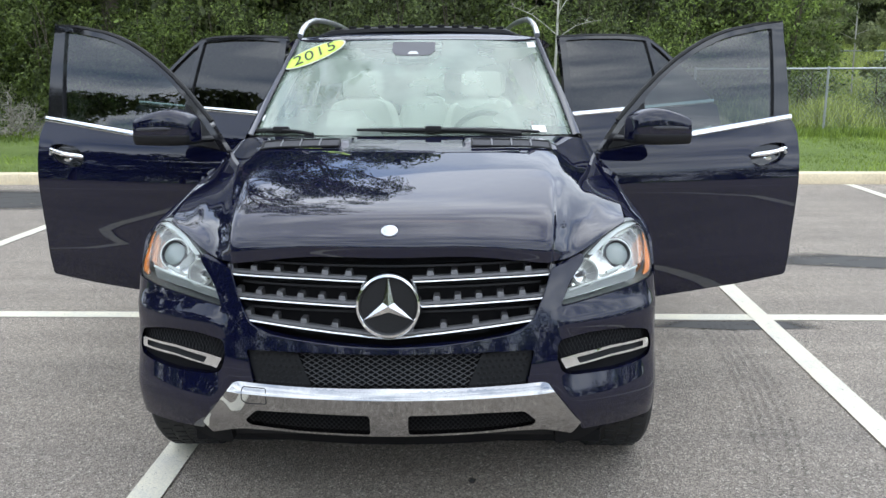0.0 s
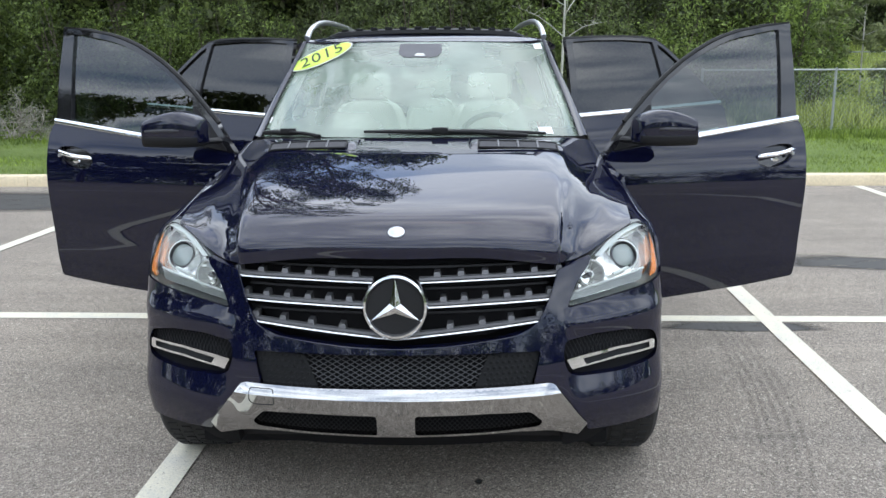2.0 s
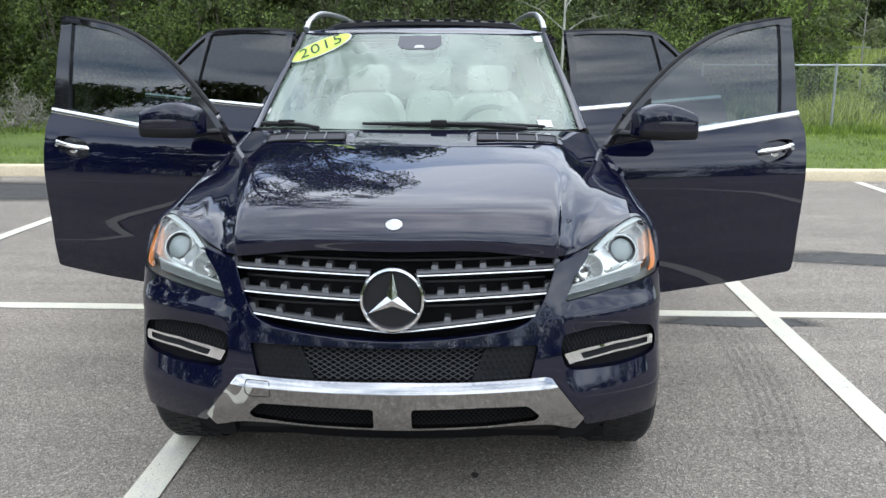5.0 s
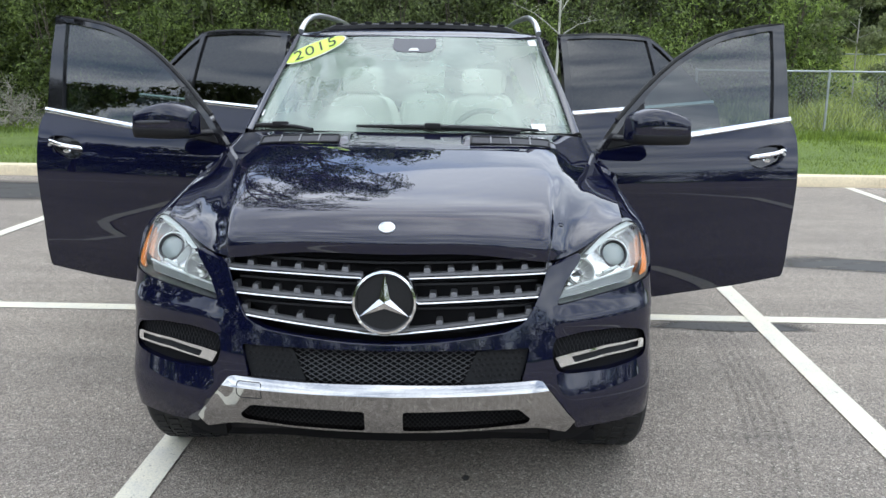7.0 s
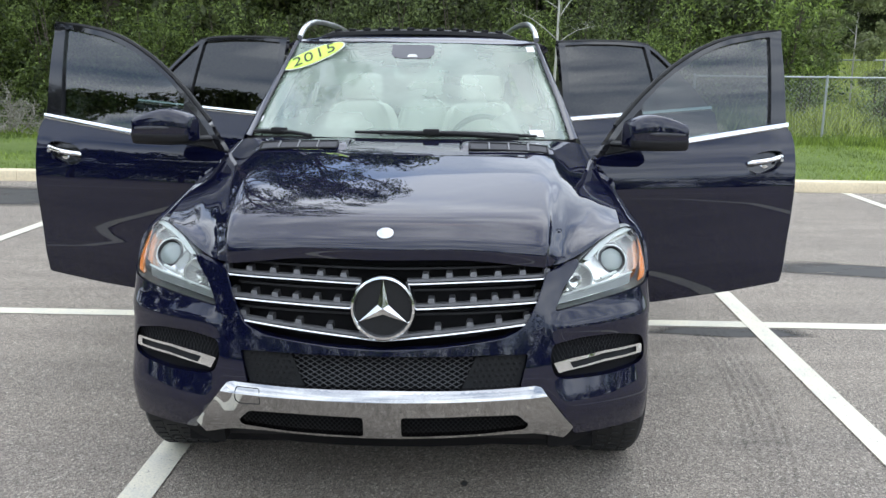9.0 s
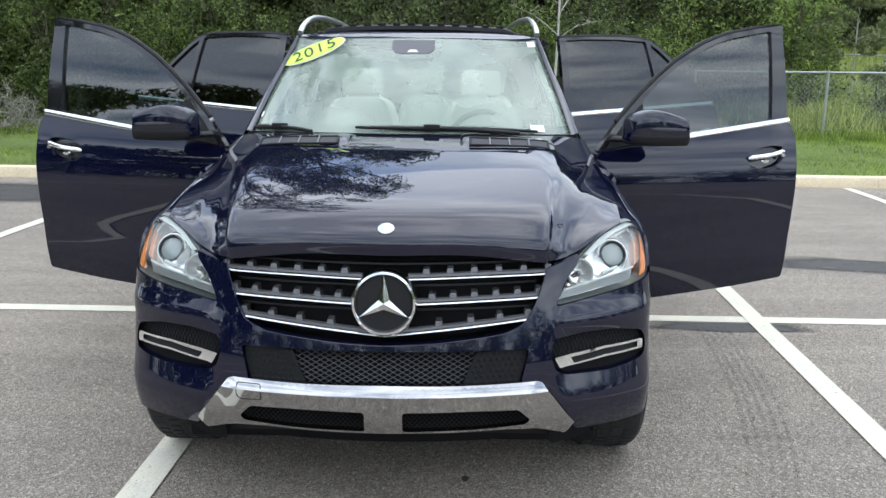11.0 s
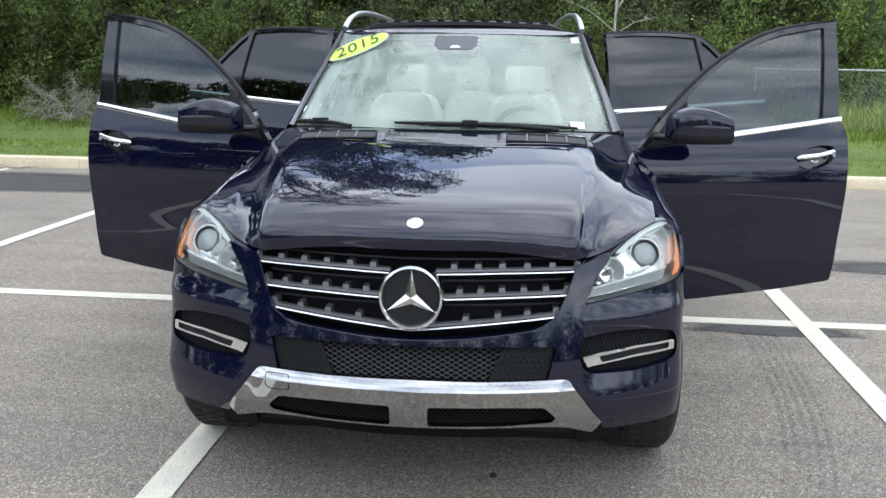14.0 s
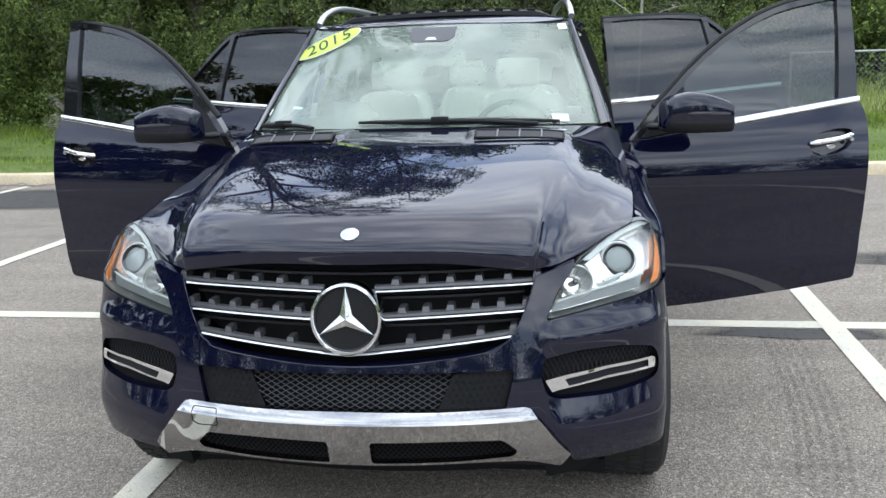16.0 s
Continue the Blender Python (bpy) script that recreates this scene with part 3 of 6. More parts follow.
# fog lamp recesses and their trims
for sg in (1, -1):
    big = [(0.53, 0.58), (0.54, 0.67), (0.66, 0.69), (0.80, 0.685), (0.90, 0.66), (0.935, 0.60), (0.925, 0.53), (0.86, 0.52), (0.75, 0.51), (0.58, 0.515)]
    big = [(sg * x, z) for x, z in big]
    back = part("fog_lamp_housing", skin(rounded(big, 0.02), [], nose(0.035), 0.04), VOID, car, "black recessed fog lamp panel with mesh")
    bm = bmesh.new()
    for i in range(26):
        s0 = 0.56 + i * 0.0135
        for d in (1, -1):
            q = [nose(0.03)(sg * (s0 + d * k * 0.012), 0.545 + k * 0.024 - 0.04 * abs(s0 - 0.72) + 0.015) for k in range(5)]
            tube(bm, q, 0.0012, 4, False)
    part("mesh", bm, BLACKPL, back)
    ring = rounded([(0.560, 0.592), (0.62, 0.602), (0.74, 0.613), (0.880, 0.611), (0.892, 0.604), (0.890, 0.578), (0.74, 0.577), (0.60, 0.562), (0.580, 0.557)], 0.004, 0.03)
    slot = rounded([(0.616, 0.590), (0.74, 0.6045), (0.866, 0.604), (0.866, 0.585), (0.74, 0.584), (0.628, 0.570)], 0.004, 0.03)
    if sg < 0:
        ring, slot = mir(ring), mir(slot)
    trim = part("fog_trim", skin(ring, [slot], nose(-0.002), 0.02, 0.03), CHROME, car, "chrome fog lamp surround")
    part("daytime_lamp", skin(slot, [], nose(0.012), 0.02), GREYPL, trim)

# lower middle mesh with dimpled panels
for sg in (1, -1):
    pn = [(0.30, 0.618), (0.47, 0.632), (0.462, 0.58), (0.44, 0.505), (0.25, 0.505)]
    pn = rounded(pn if sg > 0 else mir(pn), 0.006, 0.03)
    dim = part("bumper_side_panel", skin(pn, [], nose(0.02), 0.03), GREYPL, car, "dark grey dimpled plastic panel")
    bm = bmesh.new()
    for r in range(6):
        for c in range(9):
            s0, z0 = 0.29 + c * 0.02 + (r % 2) * 0.01, 0.522 + r * 0.018
            if inside(sg * (s0 + 0.012), z0, pn) and inside(sg * (s0 - 0.012), z0, pn):
                p = Vector(nose(0.02)(sg * s0, z0))
                lathe(bm, [(0.007, 0.0), (0.006, 0.003), (0, 0.0045)], Matrix.Translation(p) @ Matrix.Rotation(radians(90), 4, "X"), 6)
    tagged(part("dimple_relief", bm, GREYPL, dim), kind="stuff")
bk = rounded([(-0.36, 0.50), (-0.36, 0.64), (0.36, 0.64), (0.36, 0.50)], 0.01, 0.03)
lower = part("lower_grille", skin(bk, [], nose(0.065), 0.04), VOID, car, "black lower grille with diamond mesh")
bm = bmesh.new()
for i in range(-24, 25):
    for d in (1, -1):
        q = []
        for k in range(19):
            s0, z0 = i * 0.030 + d * k * 0.0125, 0.505 + k * 0.0070
            lim = 0.25 + (z0 - 0.505) / 0.115 * 0.062
            if abs(s0) < lim and z0 < 0.628:
                q.append(nose(0.03)(s0, z0))
        if len(q) > 1:
            tube(bm, q, 0.0016, 4, False)
part("mesh", bm, MESHGREY, lower)


# chrome skid plate
def skidform(off=0.0):
    def fn(s, z):
        x, y, z = nose(off)(s, z)
        k = min(1, max(0, (0.527 - z) / 0.030))
        wing = max(0, abs(s) - 0.485 - (0.523 - z) * 0.22)
        return (x, y - 0.032 * k + (0.24 - min(0.20, 2.2 * wing)) * max(0, 0.495 - z) + 0.10 * wing, z)
    return fn


sk = [(0, 0.523), (0.26, 0.521), (0.50, 0.523), (0.520, 0.518), (0.634, 0.372), (0.604, 0.330), (0.50, 0.352), (0.40, 0.3585), (0.2, 0.3545), (0, 0.353)]
sk = rounded(sk + mir(sk)[1:-1], 0.006, 0.025)
so = rounded([(0.062, 0.436), (0.30, 0.438), (0.44, 0.434), (0.482, 0.392), (0.468, 0.374), (0.30, 0.365), (0.062, 0.361)], 0.012, 0.03)
skid = part("skid_plate", skin(sk, [so, mir(so)], skidform(), 0.012, 0.03), SKIDCHROME, car, "polished chrome lower bumper skid plate")
part("intake_panel", skin(rounded([(-0.52, 0.34), (-0.52, 0.44), (0.52, 0.44), (0.52, 0.34)], 0.01, 0.03), [], nose(0.07), 0.05), VOID, skid)
bm = bmesh.new()
for i in range(-34, 35):
    for d in (1, -1):
        q = [nose(0.055)(i * 0.0165 + d * k * 0.011, 0.352 + k * 0.012) for k in range(8) if 0.05 < abs(i * 0.0165 + d * k * 0.011) < 0.50]
        if len(q) > 1:
            tube(bm, q, 0.0014, 4, False)
tagged(part("intake_mesh", bm, GREYPL, skid, "black diamond mesh in the lower intakes"), kind="stuff")
tow = rounded([(-0.484, 0.512), (-0.402, 0.512), (-0.400, 0.462), (-0.470, 0.458), (-0.486, 0.468)], 0.008, 0.02)
tb = bmesh.new()
tube(tb, [skidform(-0.0004)(x, z) for x, z in tow + tow[:1]], 0.0016, 4, False)
part("tow_cover", tb, BLACKPL, skid, "square tow hook cover outline")
lip = [(-0.62, 0.33), (-0.60, 0.20), (0.60, 0.20), (0.62, 0.33), (0.4, 0.35), (0, 0.36), (-0.4, 0.35)]
part("valance", skin(rounded(lip, 0.02, 0.04), [], nose(0.20), 0.05, 0.3), VOID, car, "black plastic underside valance")
for sg in (1, -1):
    sp = [(0.56, 0.40), (0.56, 0.25), (0.66, 0.26), (0.76, 0.32), (0.95, 0.36), (0.95, 0.42)]
    part("wheel_spat", skin(rounded(sp if sg > 0 else mir(sp), 0.02, 0.04), [], nose(0.05), 0.05, 0.12), VOID, car, "black plastic spat before the front wheel")
bm = bmesh.new()
box(bm, (0, 4.75, 0.205), (1.5, 4.1, 0.05), bevel=0.01)
part("underbody_tray", bm, VOID, car)

# grille
gb = [(0.0, 0.645), (0.30, 0.655), (0.42, 0.685), (0.48, 0.73), (0.545, 0.87), (0.54, 0.96), (0, 0.98)]
gb = rounded(gb + mir(gb)[1:-1], 0.01, 0.04)
grille = part("grille", skin(gb, [], nose(0.12), 0.05), VOID, car, "black grille with three silver bars a side")
BAR = nose(0.03)
bars = [((0.536, 0.866), (0.30, 0.864), (0.075, 0.858)), ((0.506, 0.792), (0.30, 0.787), (0.102, 0.780)), ((0.470, 0.724), (0.25, 0.704), (0.0, 0.681))]
for bi, b in enumerate(bars):
    for sg in (1, -1):
        ln = line2([(sg * x, z) for x, z in b], 24)
        g = part("grille_bar", strip(BAR, [(x, z + 0.006) for x, z in ln], 0.011, 0.020), GREYBAR, grille)
        part("chrome_strip", strip(nose(0.022), [(x, z - 0.002) for x, z in ln], 0.0075, 0.017, [(-0.5, 0.0), (-0.5, 0.8), (-0.42, 1.0), (-0.2, 0.98), (0.15, 0.78), (0.42, 0.45), (0.5, 0.2), (0.5, 0.0)]), BARCHROME, g)
        n = 6 - bi // 2
        for k in range(n):
            f = 0.03 + k * (0.97 / (n - 0.4))
            x, z = ln[min(23, int(f * 23))]
            bm = bmesh.new()
            w = 0.0125
            lo = [BAR(x + d, z + 0.008) for d in (-w, w)]
            hi = [BAR(x + d, z + 0.026) for d in (-w * 0.72, w * 0.72)]
            vs = [bm.verts.new(Vector(p) + Vector((0, o, 0))) for o in (-0.016, 0.03) for p in (lo[0], lo[1], hi[1], hi[0])]
            for q in ((0, 1, 2, 3), (1, 5, 6, 2), (5, 4, 7, 6), (4, 0, 3, 7), (3, 2, 6, 7), (0, 4, 5, 1)):
                bm.faces.new([vs[i] for i in q])
            bmesh.ops.recalc_face_normals(bm, faces=bm.faces[:])
            part("tooth", bm, GREYBAR, g)
for z in (0.90, 0.832, 0.755):
    for sg in (1, -1):
        part("grille_slat", strip(nose(0.07), line2([(sg * 0.50, z), (sg * 0.3, z - 0.003), (0, z - 0.006)], 14), 0.010, 0.02), BLACKPL, grille)
surround = line2([(-0.532, 0.90), (-0.525, 0.855), (-0.50, 0.785), (-0.468, 0.722), (-0.44, 0.700), (-0.395, 0.680), (-0.16, 0.654), (0, 0.648), (0.16, 0.654), (0.395, 0.680), (0.44, 0.700), (0.468, 0.722), (0.50, 0.785), (0.525, 0.855), (0.532, 0.90)], 70)
bm = bmesh.new()
tube(bm, [nose(0.001)(x, z) for x, z in surround], 0.0022, 6)
part("grille_edge", bm, PAINT, grille)
# round badge with a three-armed star
EM = Matrix.Translation((0.0, 2.395, 0.786)) @ Matrix.Rotation(radians(84), 4, "X")
bm = bmesh.new()
lathe(bm, [(0.0, 0.0), (0.088, 0.0), (0.092, -0.05)], EM, 48)
badge = part("grille_badge", bm, BLACKPL, grille, "round black badge plate")
bm = bmesh.new()
lathe(bm, [(0.108, -0.04), (0.1065, 0.004), (0.102, 0.012), (0.095, 0.013), (0.090, 0.006), (0.088, -0.004)], EM, 56)
part("badge_ring", bm, CHROME, badge, "chrome ring")
bm = bmesh.new()
top = bm.verts.new(EM @ Vector((0, 0, 0.016)))
rimv = []
for k in range(6):
    a = radians(90 + 60 * k)
    r = 0.090 if k % 2 == 0 else 0.0205
    rimv.append(bm.verts.new(EM @ Vector((r * math.cos(a), r * math.sin(a), 0.004 if k % 2 else 0.005))))
for k in range(6):
    bm.faces.new((top, rimv[k], rimv[(k + 1) % 6]))
part("badge_star", bm, CHROME, badge, "polished three-pointed star", sharp=5)

from mathutils.bvhtree import BVHTree

# bonnet: half lines from the front edge to the windscreen
HOOD = [
    [(0, 2.450, 0.93), (0, 2.449, 0.974), (0, 2.485, 1.012), (0, 2.6, 1.069), (0, 3.0, 1.146), (0, 3.4, 1.209), (0, 3.6, 1.234)],
    [(0.27, 2.468, 0.93), (0.27, 2.467, 0.973), (0.272, 2.503, 1.01), (0.28, 2.62, 1.067), (0.29, 3.0, 1.144), (0.3, 3.4, 1.207), (0.3, 3.63, 1.234)],
    [(0.5, 2.508, 0.902), (0.503, 2.511, 0.952), (0.51, 2.548, 0.990), (0.515, 2.665, 1.054), (0.53, 3.0, 1.135), (0.54, 3.4, 1.200), (0.55, 3.69, 1.232)],
    [(0.54, 2.532, 0.901), (0.544, 2.539, 0.940), (0.553, 2.578, 0.973), (0.572, 2.70, 1.041), (0.606, 3.0, 1.122), (0.63, 3.4, 1.190), (0.65, 3.76, 1.227)],
    [(0.60, 2.578, 0.906), (0.603, 2.60, 0.930), (0.61, 2.645, 0.960), (0.628, 2.755, 1.021), (0.658, 3.02, 1.106), (0.682, 3.42, 1.175), (0.70, 3.82, 1.222)],
    [(0.68, 2.655, 0.930), (0.685, 2.68, 0.950), (0.692, 2.73, 0.972), (0.706, 2.83, 1.006), (0.73, 3.06, 1.075), (0.755, 3.46, 1.147), (0.77, 3.90, 1.212)],
    [(0.74, 2.725, 0.955), (0.746, 2.752, 0.970), (0.752, 2.80, 0.985), (0.768, 2.90, 1.010), (0.79, 3.10, 1.054), (0.815, 3.5, 1.123), (0.825, 3.97, 1.203)],
    [(0.83, 2.83, 0.985), (0.834, 2.855, 0.989), (0.839, 2.90, 0.998), (0.849, 3.0, 1.013), (0.860, 3.17, 1.040), (0.872, 3.56, 1.100), (0.872, 4.03, 1.185)],
]
lines = [[(-x, y, z) for x, y, z in r] for r in HOOD[:0:-1]] + HOOD
HOOD_SHEET = loft(lines, 49, 91, 0, flip=True, way=(0, 0, 1))
HOOD_TREE = BVHTree.FromBMesh(HOOD_SHEET)
thicken(HOOD_SHEET, 0.012)
hood = part("bonnet", HOOD_SHEET, PAINT, car)
bm = bmesh.new()
HB = Matrix.Translation((0, 2.485, 1.012)) @ Matrix.Rotation(radians(30), 4, "X")
lathe(bm, [(0.027, -0.01), (0.027, 0.003), (0.024, 0.005), (0.0, 0.0065)], HB, 28)
bb = part("bonnet_badge", bm, SATIN, car, "small round silver badge")
bm = bmesh.new()
lathe(bm, [(0.021, 0.0055), (0.017, 0.0068), (0.0, 0.0075)], HB, 28)
part("badge_face", bm, simple("badge_enamel", (0.5, 0.55, 0.66), 0.3, 0.3, 0.3, 0.5, 60), bb)


# bonnet air vents on low raised pads
def on_hood(x, y):
    hit = HOOD_TREE.ray_cast(Vector((x, y, 2.0)), Vector((0, 0, -1)))[0]
    return hit.z if hit else 1.235


VENTGREY = simple("vent_grey", (0.075, 0.075, 0.08), 0.7, vary=0.2, spec=0.1)
VENTRIB = simple("vent_rib_grey", (0.16, 0.16, 0.17), 0.4, 0.2, vary=0.1)
for sg in (1, -1):
    rows = []
    for y, h in ((3.35, -0.006), (3.385, 0.002), (3.415, 0.009), (3.452, 0.017), (3.53, 0.014), (3.63, 0.004), (3.70, -0.01)):
        rows.append([(sg * x, y + 0.10 * (x - 0.26), on_hood(x, y) + h * e - (0.01 if e < 0.5 else 0)) for x, e in ((0.235, 0.0), (0.262, 0.9), (0.35, 1), (0.45, 1), (0.55, 1), (0.645, 0.9), (0.672, 0.0))])
    pad = part("bonnet_vent", loft(rows, 20, 16, 0, flip=sg < 0, way=(0, 0, 1)), PAINT, hood)

    def on_vent(f, r, lift, sg=sg):
        """A place on the vent face: f along it, r up it from front to back."""
        x, y = 0.285 + 0.34 * f, 3.380 + 0.066 * r
        return Vector((sg * x, y + 0.10 * (x - 0.26), on_hood(x, y) + 0.002 + 0.015 * r + lift))

    fr = [on_vent(k / 12, 0, 0.008) for k in range(12)] + [on_vent(1, k / 3, 0.008) for k in range(3)] + [on_vent(1 - k / 12, 1, 0.008) for k in range(12)] + [on_vent(0, 1 - k / 3, 0.008) for k in range(4)]
    bm = bmesh.new()
    tube(bm, fr, 0.0045, 6, False)
    part("vent_surround", bm, BLACKPL, pad)
    for k in range(4):
        bm = bmesh.new()
        vs = [[bm.verts.new(on_vent((k + 0.06 + 0.88 * q / 4) / 4, r / 2, 0.007)) for r in range(3)] for q in range(5)]
        for q in range(4):
            for r in range(2):
                bm.faces.new((vs[q][r], vs[q + 1][r], vs[q + 1][r + 1], vs[q][r + 1]))
        facing(bm, (0, 0, 1))
        part("vent_slot", bm, VENTGREY, pad)
    for k in range(1, 4):
        bm = bmesh.new()
        tube(bm, [on_vent(k / 4, r / 2, 0.009) for r in range(3)], 0.0042, 6)
        part("vent_rib", bm, VENTRIB, pad)

# headlamps
lens = rounded([(0.561, 0.759), (0.70, 0.781), (0.84, 0.799), (0.917, 0.818), (0.938, 0.870), (0.930, 0.925), (0.900, 0.968), (0.868, 0.985), (0.835, 0.984), (0.78, 0.967), (0.72, 0.943), (0.652, 0.905), (0.598, 0.838)], 0.02, 0.025)
for sg in (1, -1):
    ol = lens if sg > 0 else mir(lens)
    lamp = part("headlight", skin(ol, [], lampform(0.07), 0.03), LAMPCHROME, car, "clear headlight with silver reflector and amber side marker")
    part("lens_cover", skin(ol, [], lampform(0.004), 0.025), GLASS_CLEAR, lamp).visible_shadow = False
    edge = bmesh.new()
    fr_, bk_ = ([edge.verts.new(lampform(o)(x, z)) for x, z in ol] for o in (0.008, 0.07))
    for k in range(len(ol)):
        edge.faces.new((fr_[k - 1], fr_[k], bk_[k], bk_[k - 1]))
    part("lamp_surround", edge, LAMPBAND, lamp)
    edge = bmesh.new()
    tube(edge, [lampform(0.005)(x, z) for x, z in ol + ol[:1]], 0.0016, 5, False)
    part("lens_seal", edge, BLACKPL, lamp)
    inner = [(x * 1.0, z) for x, z in ol]
    bz = rounded([(0.60, 0.80), (0.70, 0.822), (0.83, 0.842), (0.90, 0.86), (0.91, 0.92), (0.86, 0.97), (0.78, 0.945), (0.70, 0.905), (0.635, 0.86)], 0.02, 0.025)
    bz = bz if sg > 0 else mir(bz)

    def facing_lamp(s, z):
        o, a, b = (Vector(lampform(0.024)(*k)) for k in ((sg * s, z), (sg * s + 0.02, z), (sg * s, z + 0.02)))
        nn = (a - o).cross(b - o).normalized()
        nn = (nn if nn.y < 0 else -nn) * 0.55 + Vector((0, -0.45, 0))
        return Matrix.Translation(o) @ nn.to_track_quat("Z", "Y").to_matrix().to_4x4()

    HB = (0.652, 0.853)
    m1, m2 = facing_lamp(0.782, 0.893), facing_lamp(HB[0], HB[1])

    def disc(c, r, sg=sg):
        return [(sg * c[0] + sg * r * math.cos(a * math.pi / 10), c[1] + r * math.sin(a * math.pi / 10)) for a in range(20)]

    part("bezel", skin(bz, [disc((0.782, 0.893), 0.044), disc(HB, 0.042)], lampform(0.045), 0.02, 0.03), LAMPSILVER, lamp, "silver lamp bezel")
    bm = bmesh.new()
    lathe(bm, [(0.0455, 0.008), (0.0475, 0.003), (0.0455, -0.001), (0.043, -0.012), (0.041, -0.05)], m1, 40)
    part("projector_ring", bm, GREYBAR, lamp)
    bm = bmesh.new()
    lathe(bm, [(0.0415, -0.02), (0.040, -0.003), (0.030, 0.001), (0.016, 0.004), (0.0, 0.005)], m1, 32)
    part("projector_lens", bm, simple("projector_glass", (0.27, 0.31, 0.295), 0.1, 0.1, 0.8, 0.25, 14), lamp, "dark glass projector lens")
    bm = bmesh.new()
    lathe(bm, [(0.045, 0.008), (0.047, 0.0), (0.042, -0.006), (0.034, -0.03), (0.018, -0.05), (0.0, -0.055)], m2, 28)
    part("high_beam_bowl", bm, LAMPGREY, lamp)
    bm = bmesh.new()
    lathe(bm, [(0.010, -0.055), (0.010, -0.016), (0.007, -0.008), (0.0, -0.006)], m2, 14)
    part("bulb_cap", bm, GREYBAR, lamp)
    bm = bmesh.new()
    for k in range(10):
        a = k * math.pi / 5
        tube(bm, [m2 @ Vector((r * math.cos(a), r * math.sin(a), h)) for r, h in ((0.016, -0.047), (0.030, -0.034), (0.040, -0.008))], 0.0013, 4, False)
    part("bowl_flutes", bm, LAMPSILVER, lamp)
    am = [(0.872, 0.818), (0.910, 0.828), (0.930, 0.868), (0.926, 0.915), (0.912, 0.945), (0.908, 0.905), (0.893, 0.858)]
    am = rounded(am if sg > 0 else mir(am), 0.006, 0.02)
    part("side_marker", skin(am, [], lampform(0.016), 0.02, 0.02), AMBER, lamp, "amber side marker lens")
    bd = [(0.575, 0.772), (0.70, 0.795), (0.84, 0.813), (0.85, 0.845), (0.70, 0.822), (0.592, 0.80)]
    bd = rounded(bd if sg > 0 else mir(bd), 0.006, 0.025)
    part("lower_band", skin(bd, [], lampform(0.03), 0.02, 0.03), LAMPBAND, lamp, "grey ribbed lower lamp band")
    bm = bmesh.new()
    tube(bm, [lampform(0.024)(sg * x, z) for x, z in line2([(0.592, 0.803), (0.70, 0.825), (0.852, 0.849)], 14)], 0.004, 6)
    tube(bm, [lampform(0.024)(sg * x, z) for x, z in line2([(0.73, 0.845), (0.79, 0.856)], 5)], 0.006, 6)
    part("light_line", bm, LAMPWHITE, lamp)
    for (cx, cz), rr, w in (((0.782, 0.893), 0.0535, 0.0028), ((0.652, 0.853), 0.0465, 0.0026)):
        bm = bmesh.new()
        ringp = [(m1 if cx > 0.7 else m2) @ Vector((rr * math.cos(a), rr * math.sin(a), -0.003)) for a in np.linspace(0, 2 * math.pi, 33)]
        tube(bm, ringp, w, 8, False)
        part("white_ring", bm, LAMPWHITE, lamp)


for sg in (1, -1):
    br = [(0.668, 0.903), (0.72, 0.936), (0.79, 0.966), (0.85, 0.981), (0.885, 0.970), (0.86, 0.968), (0.80, 0.954), (0.735, 0.924), (0.69, 0.901)]
    br = rounded(br if sg > 0 else mir(br), 0.005, 0.02)
    part("upper_light_guide", skin(br, [], lampform(0.022), 0.02, 0.02), LAMPWHITE, [o for o in car.children if o.name.startswith("headlight")][0 if sg > 0 else 1], "pale upper light guide")


# wings
def arch(y, yc, r=0.435, zc=0.37):
    d = r * r - (y - yc) ** 2
    return zc + math.sqrt(d) if d > 0 else 0.33


rows = []
for y, xt, zt, xs, zs in ((2.80, 0.862, 0.980, 0.930, 0.93), (2.92, 0.851, 0.990, 0.940, 0.94), (3.0, 0.854, 1.004, 0.944, 0.955), (3.2, 0.866, 1.034, 0.950, 0.975), (3.42, 0.873, 1.066, 0.952, 0.995),
                          (3.62, 0.877, 1.088, 0.952, 1.03), (3.636, 0.877, 1.089, 0.952, 1.033), (3.8, 0.880, 1.100, 0.948, 1.055), (3.95, 0.882, 1.110, 0.942, 1.075)):
    zb = arch(y, 3.2)
    if y < 2.95:
        zb = max(zb, 0.80 - (y - 2.80) * 0.6)
    out = min(0.014, max(0.0, (y - 2.80) * 0.06))
    if y < 2.85:
        # the front edge leans back along the lamp
        rows.append([(xt, 2.885, zt), (0.892, 2.872, 0.962), (xs, 2.85, zs), (xs + 0.002, 2.80, 0.875), (xs + 0.002, 2.78, 0.835), (xs, 2.78, 0.80)])
        continue
    rows.append([(xt, y, zt), ((xt + xs) / 2, y, zt - 0.018), (xs, y, zs), (xs + out * 0.8, y, zs * 0.7 + zb * 0.3), (xs + out, y, zs * 0.35 + zb * 0.65), (xs + out - (0.012 if zb < 0.4 else 0.0), y, zb)])
pair("wing", loft(rows, 26, 36, 0.01, flip=True, way=(1, 0, 0)), PAINT, car)


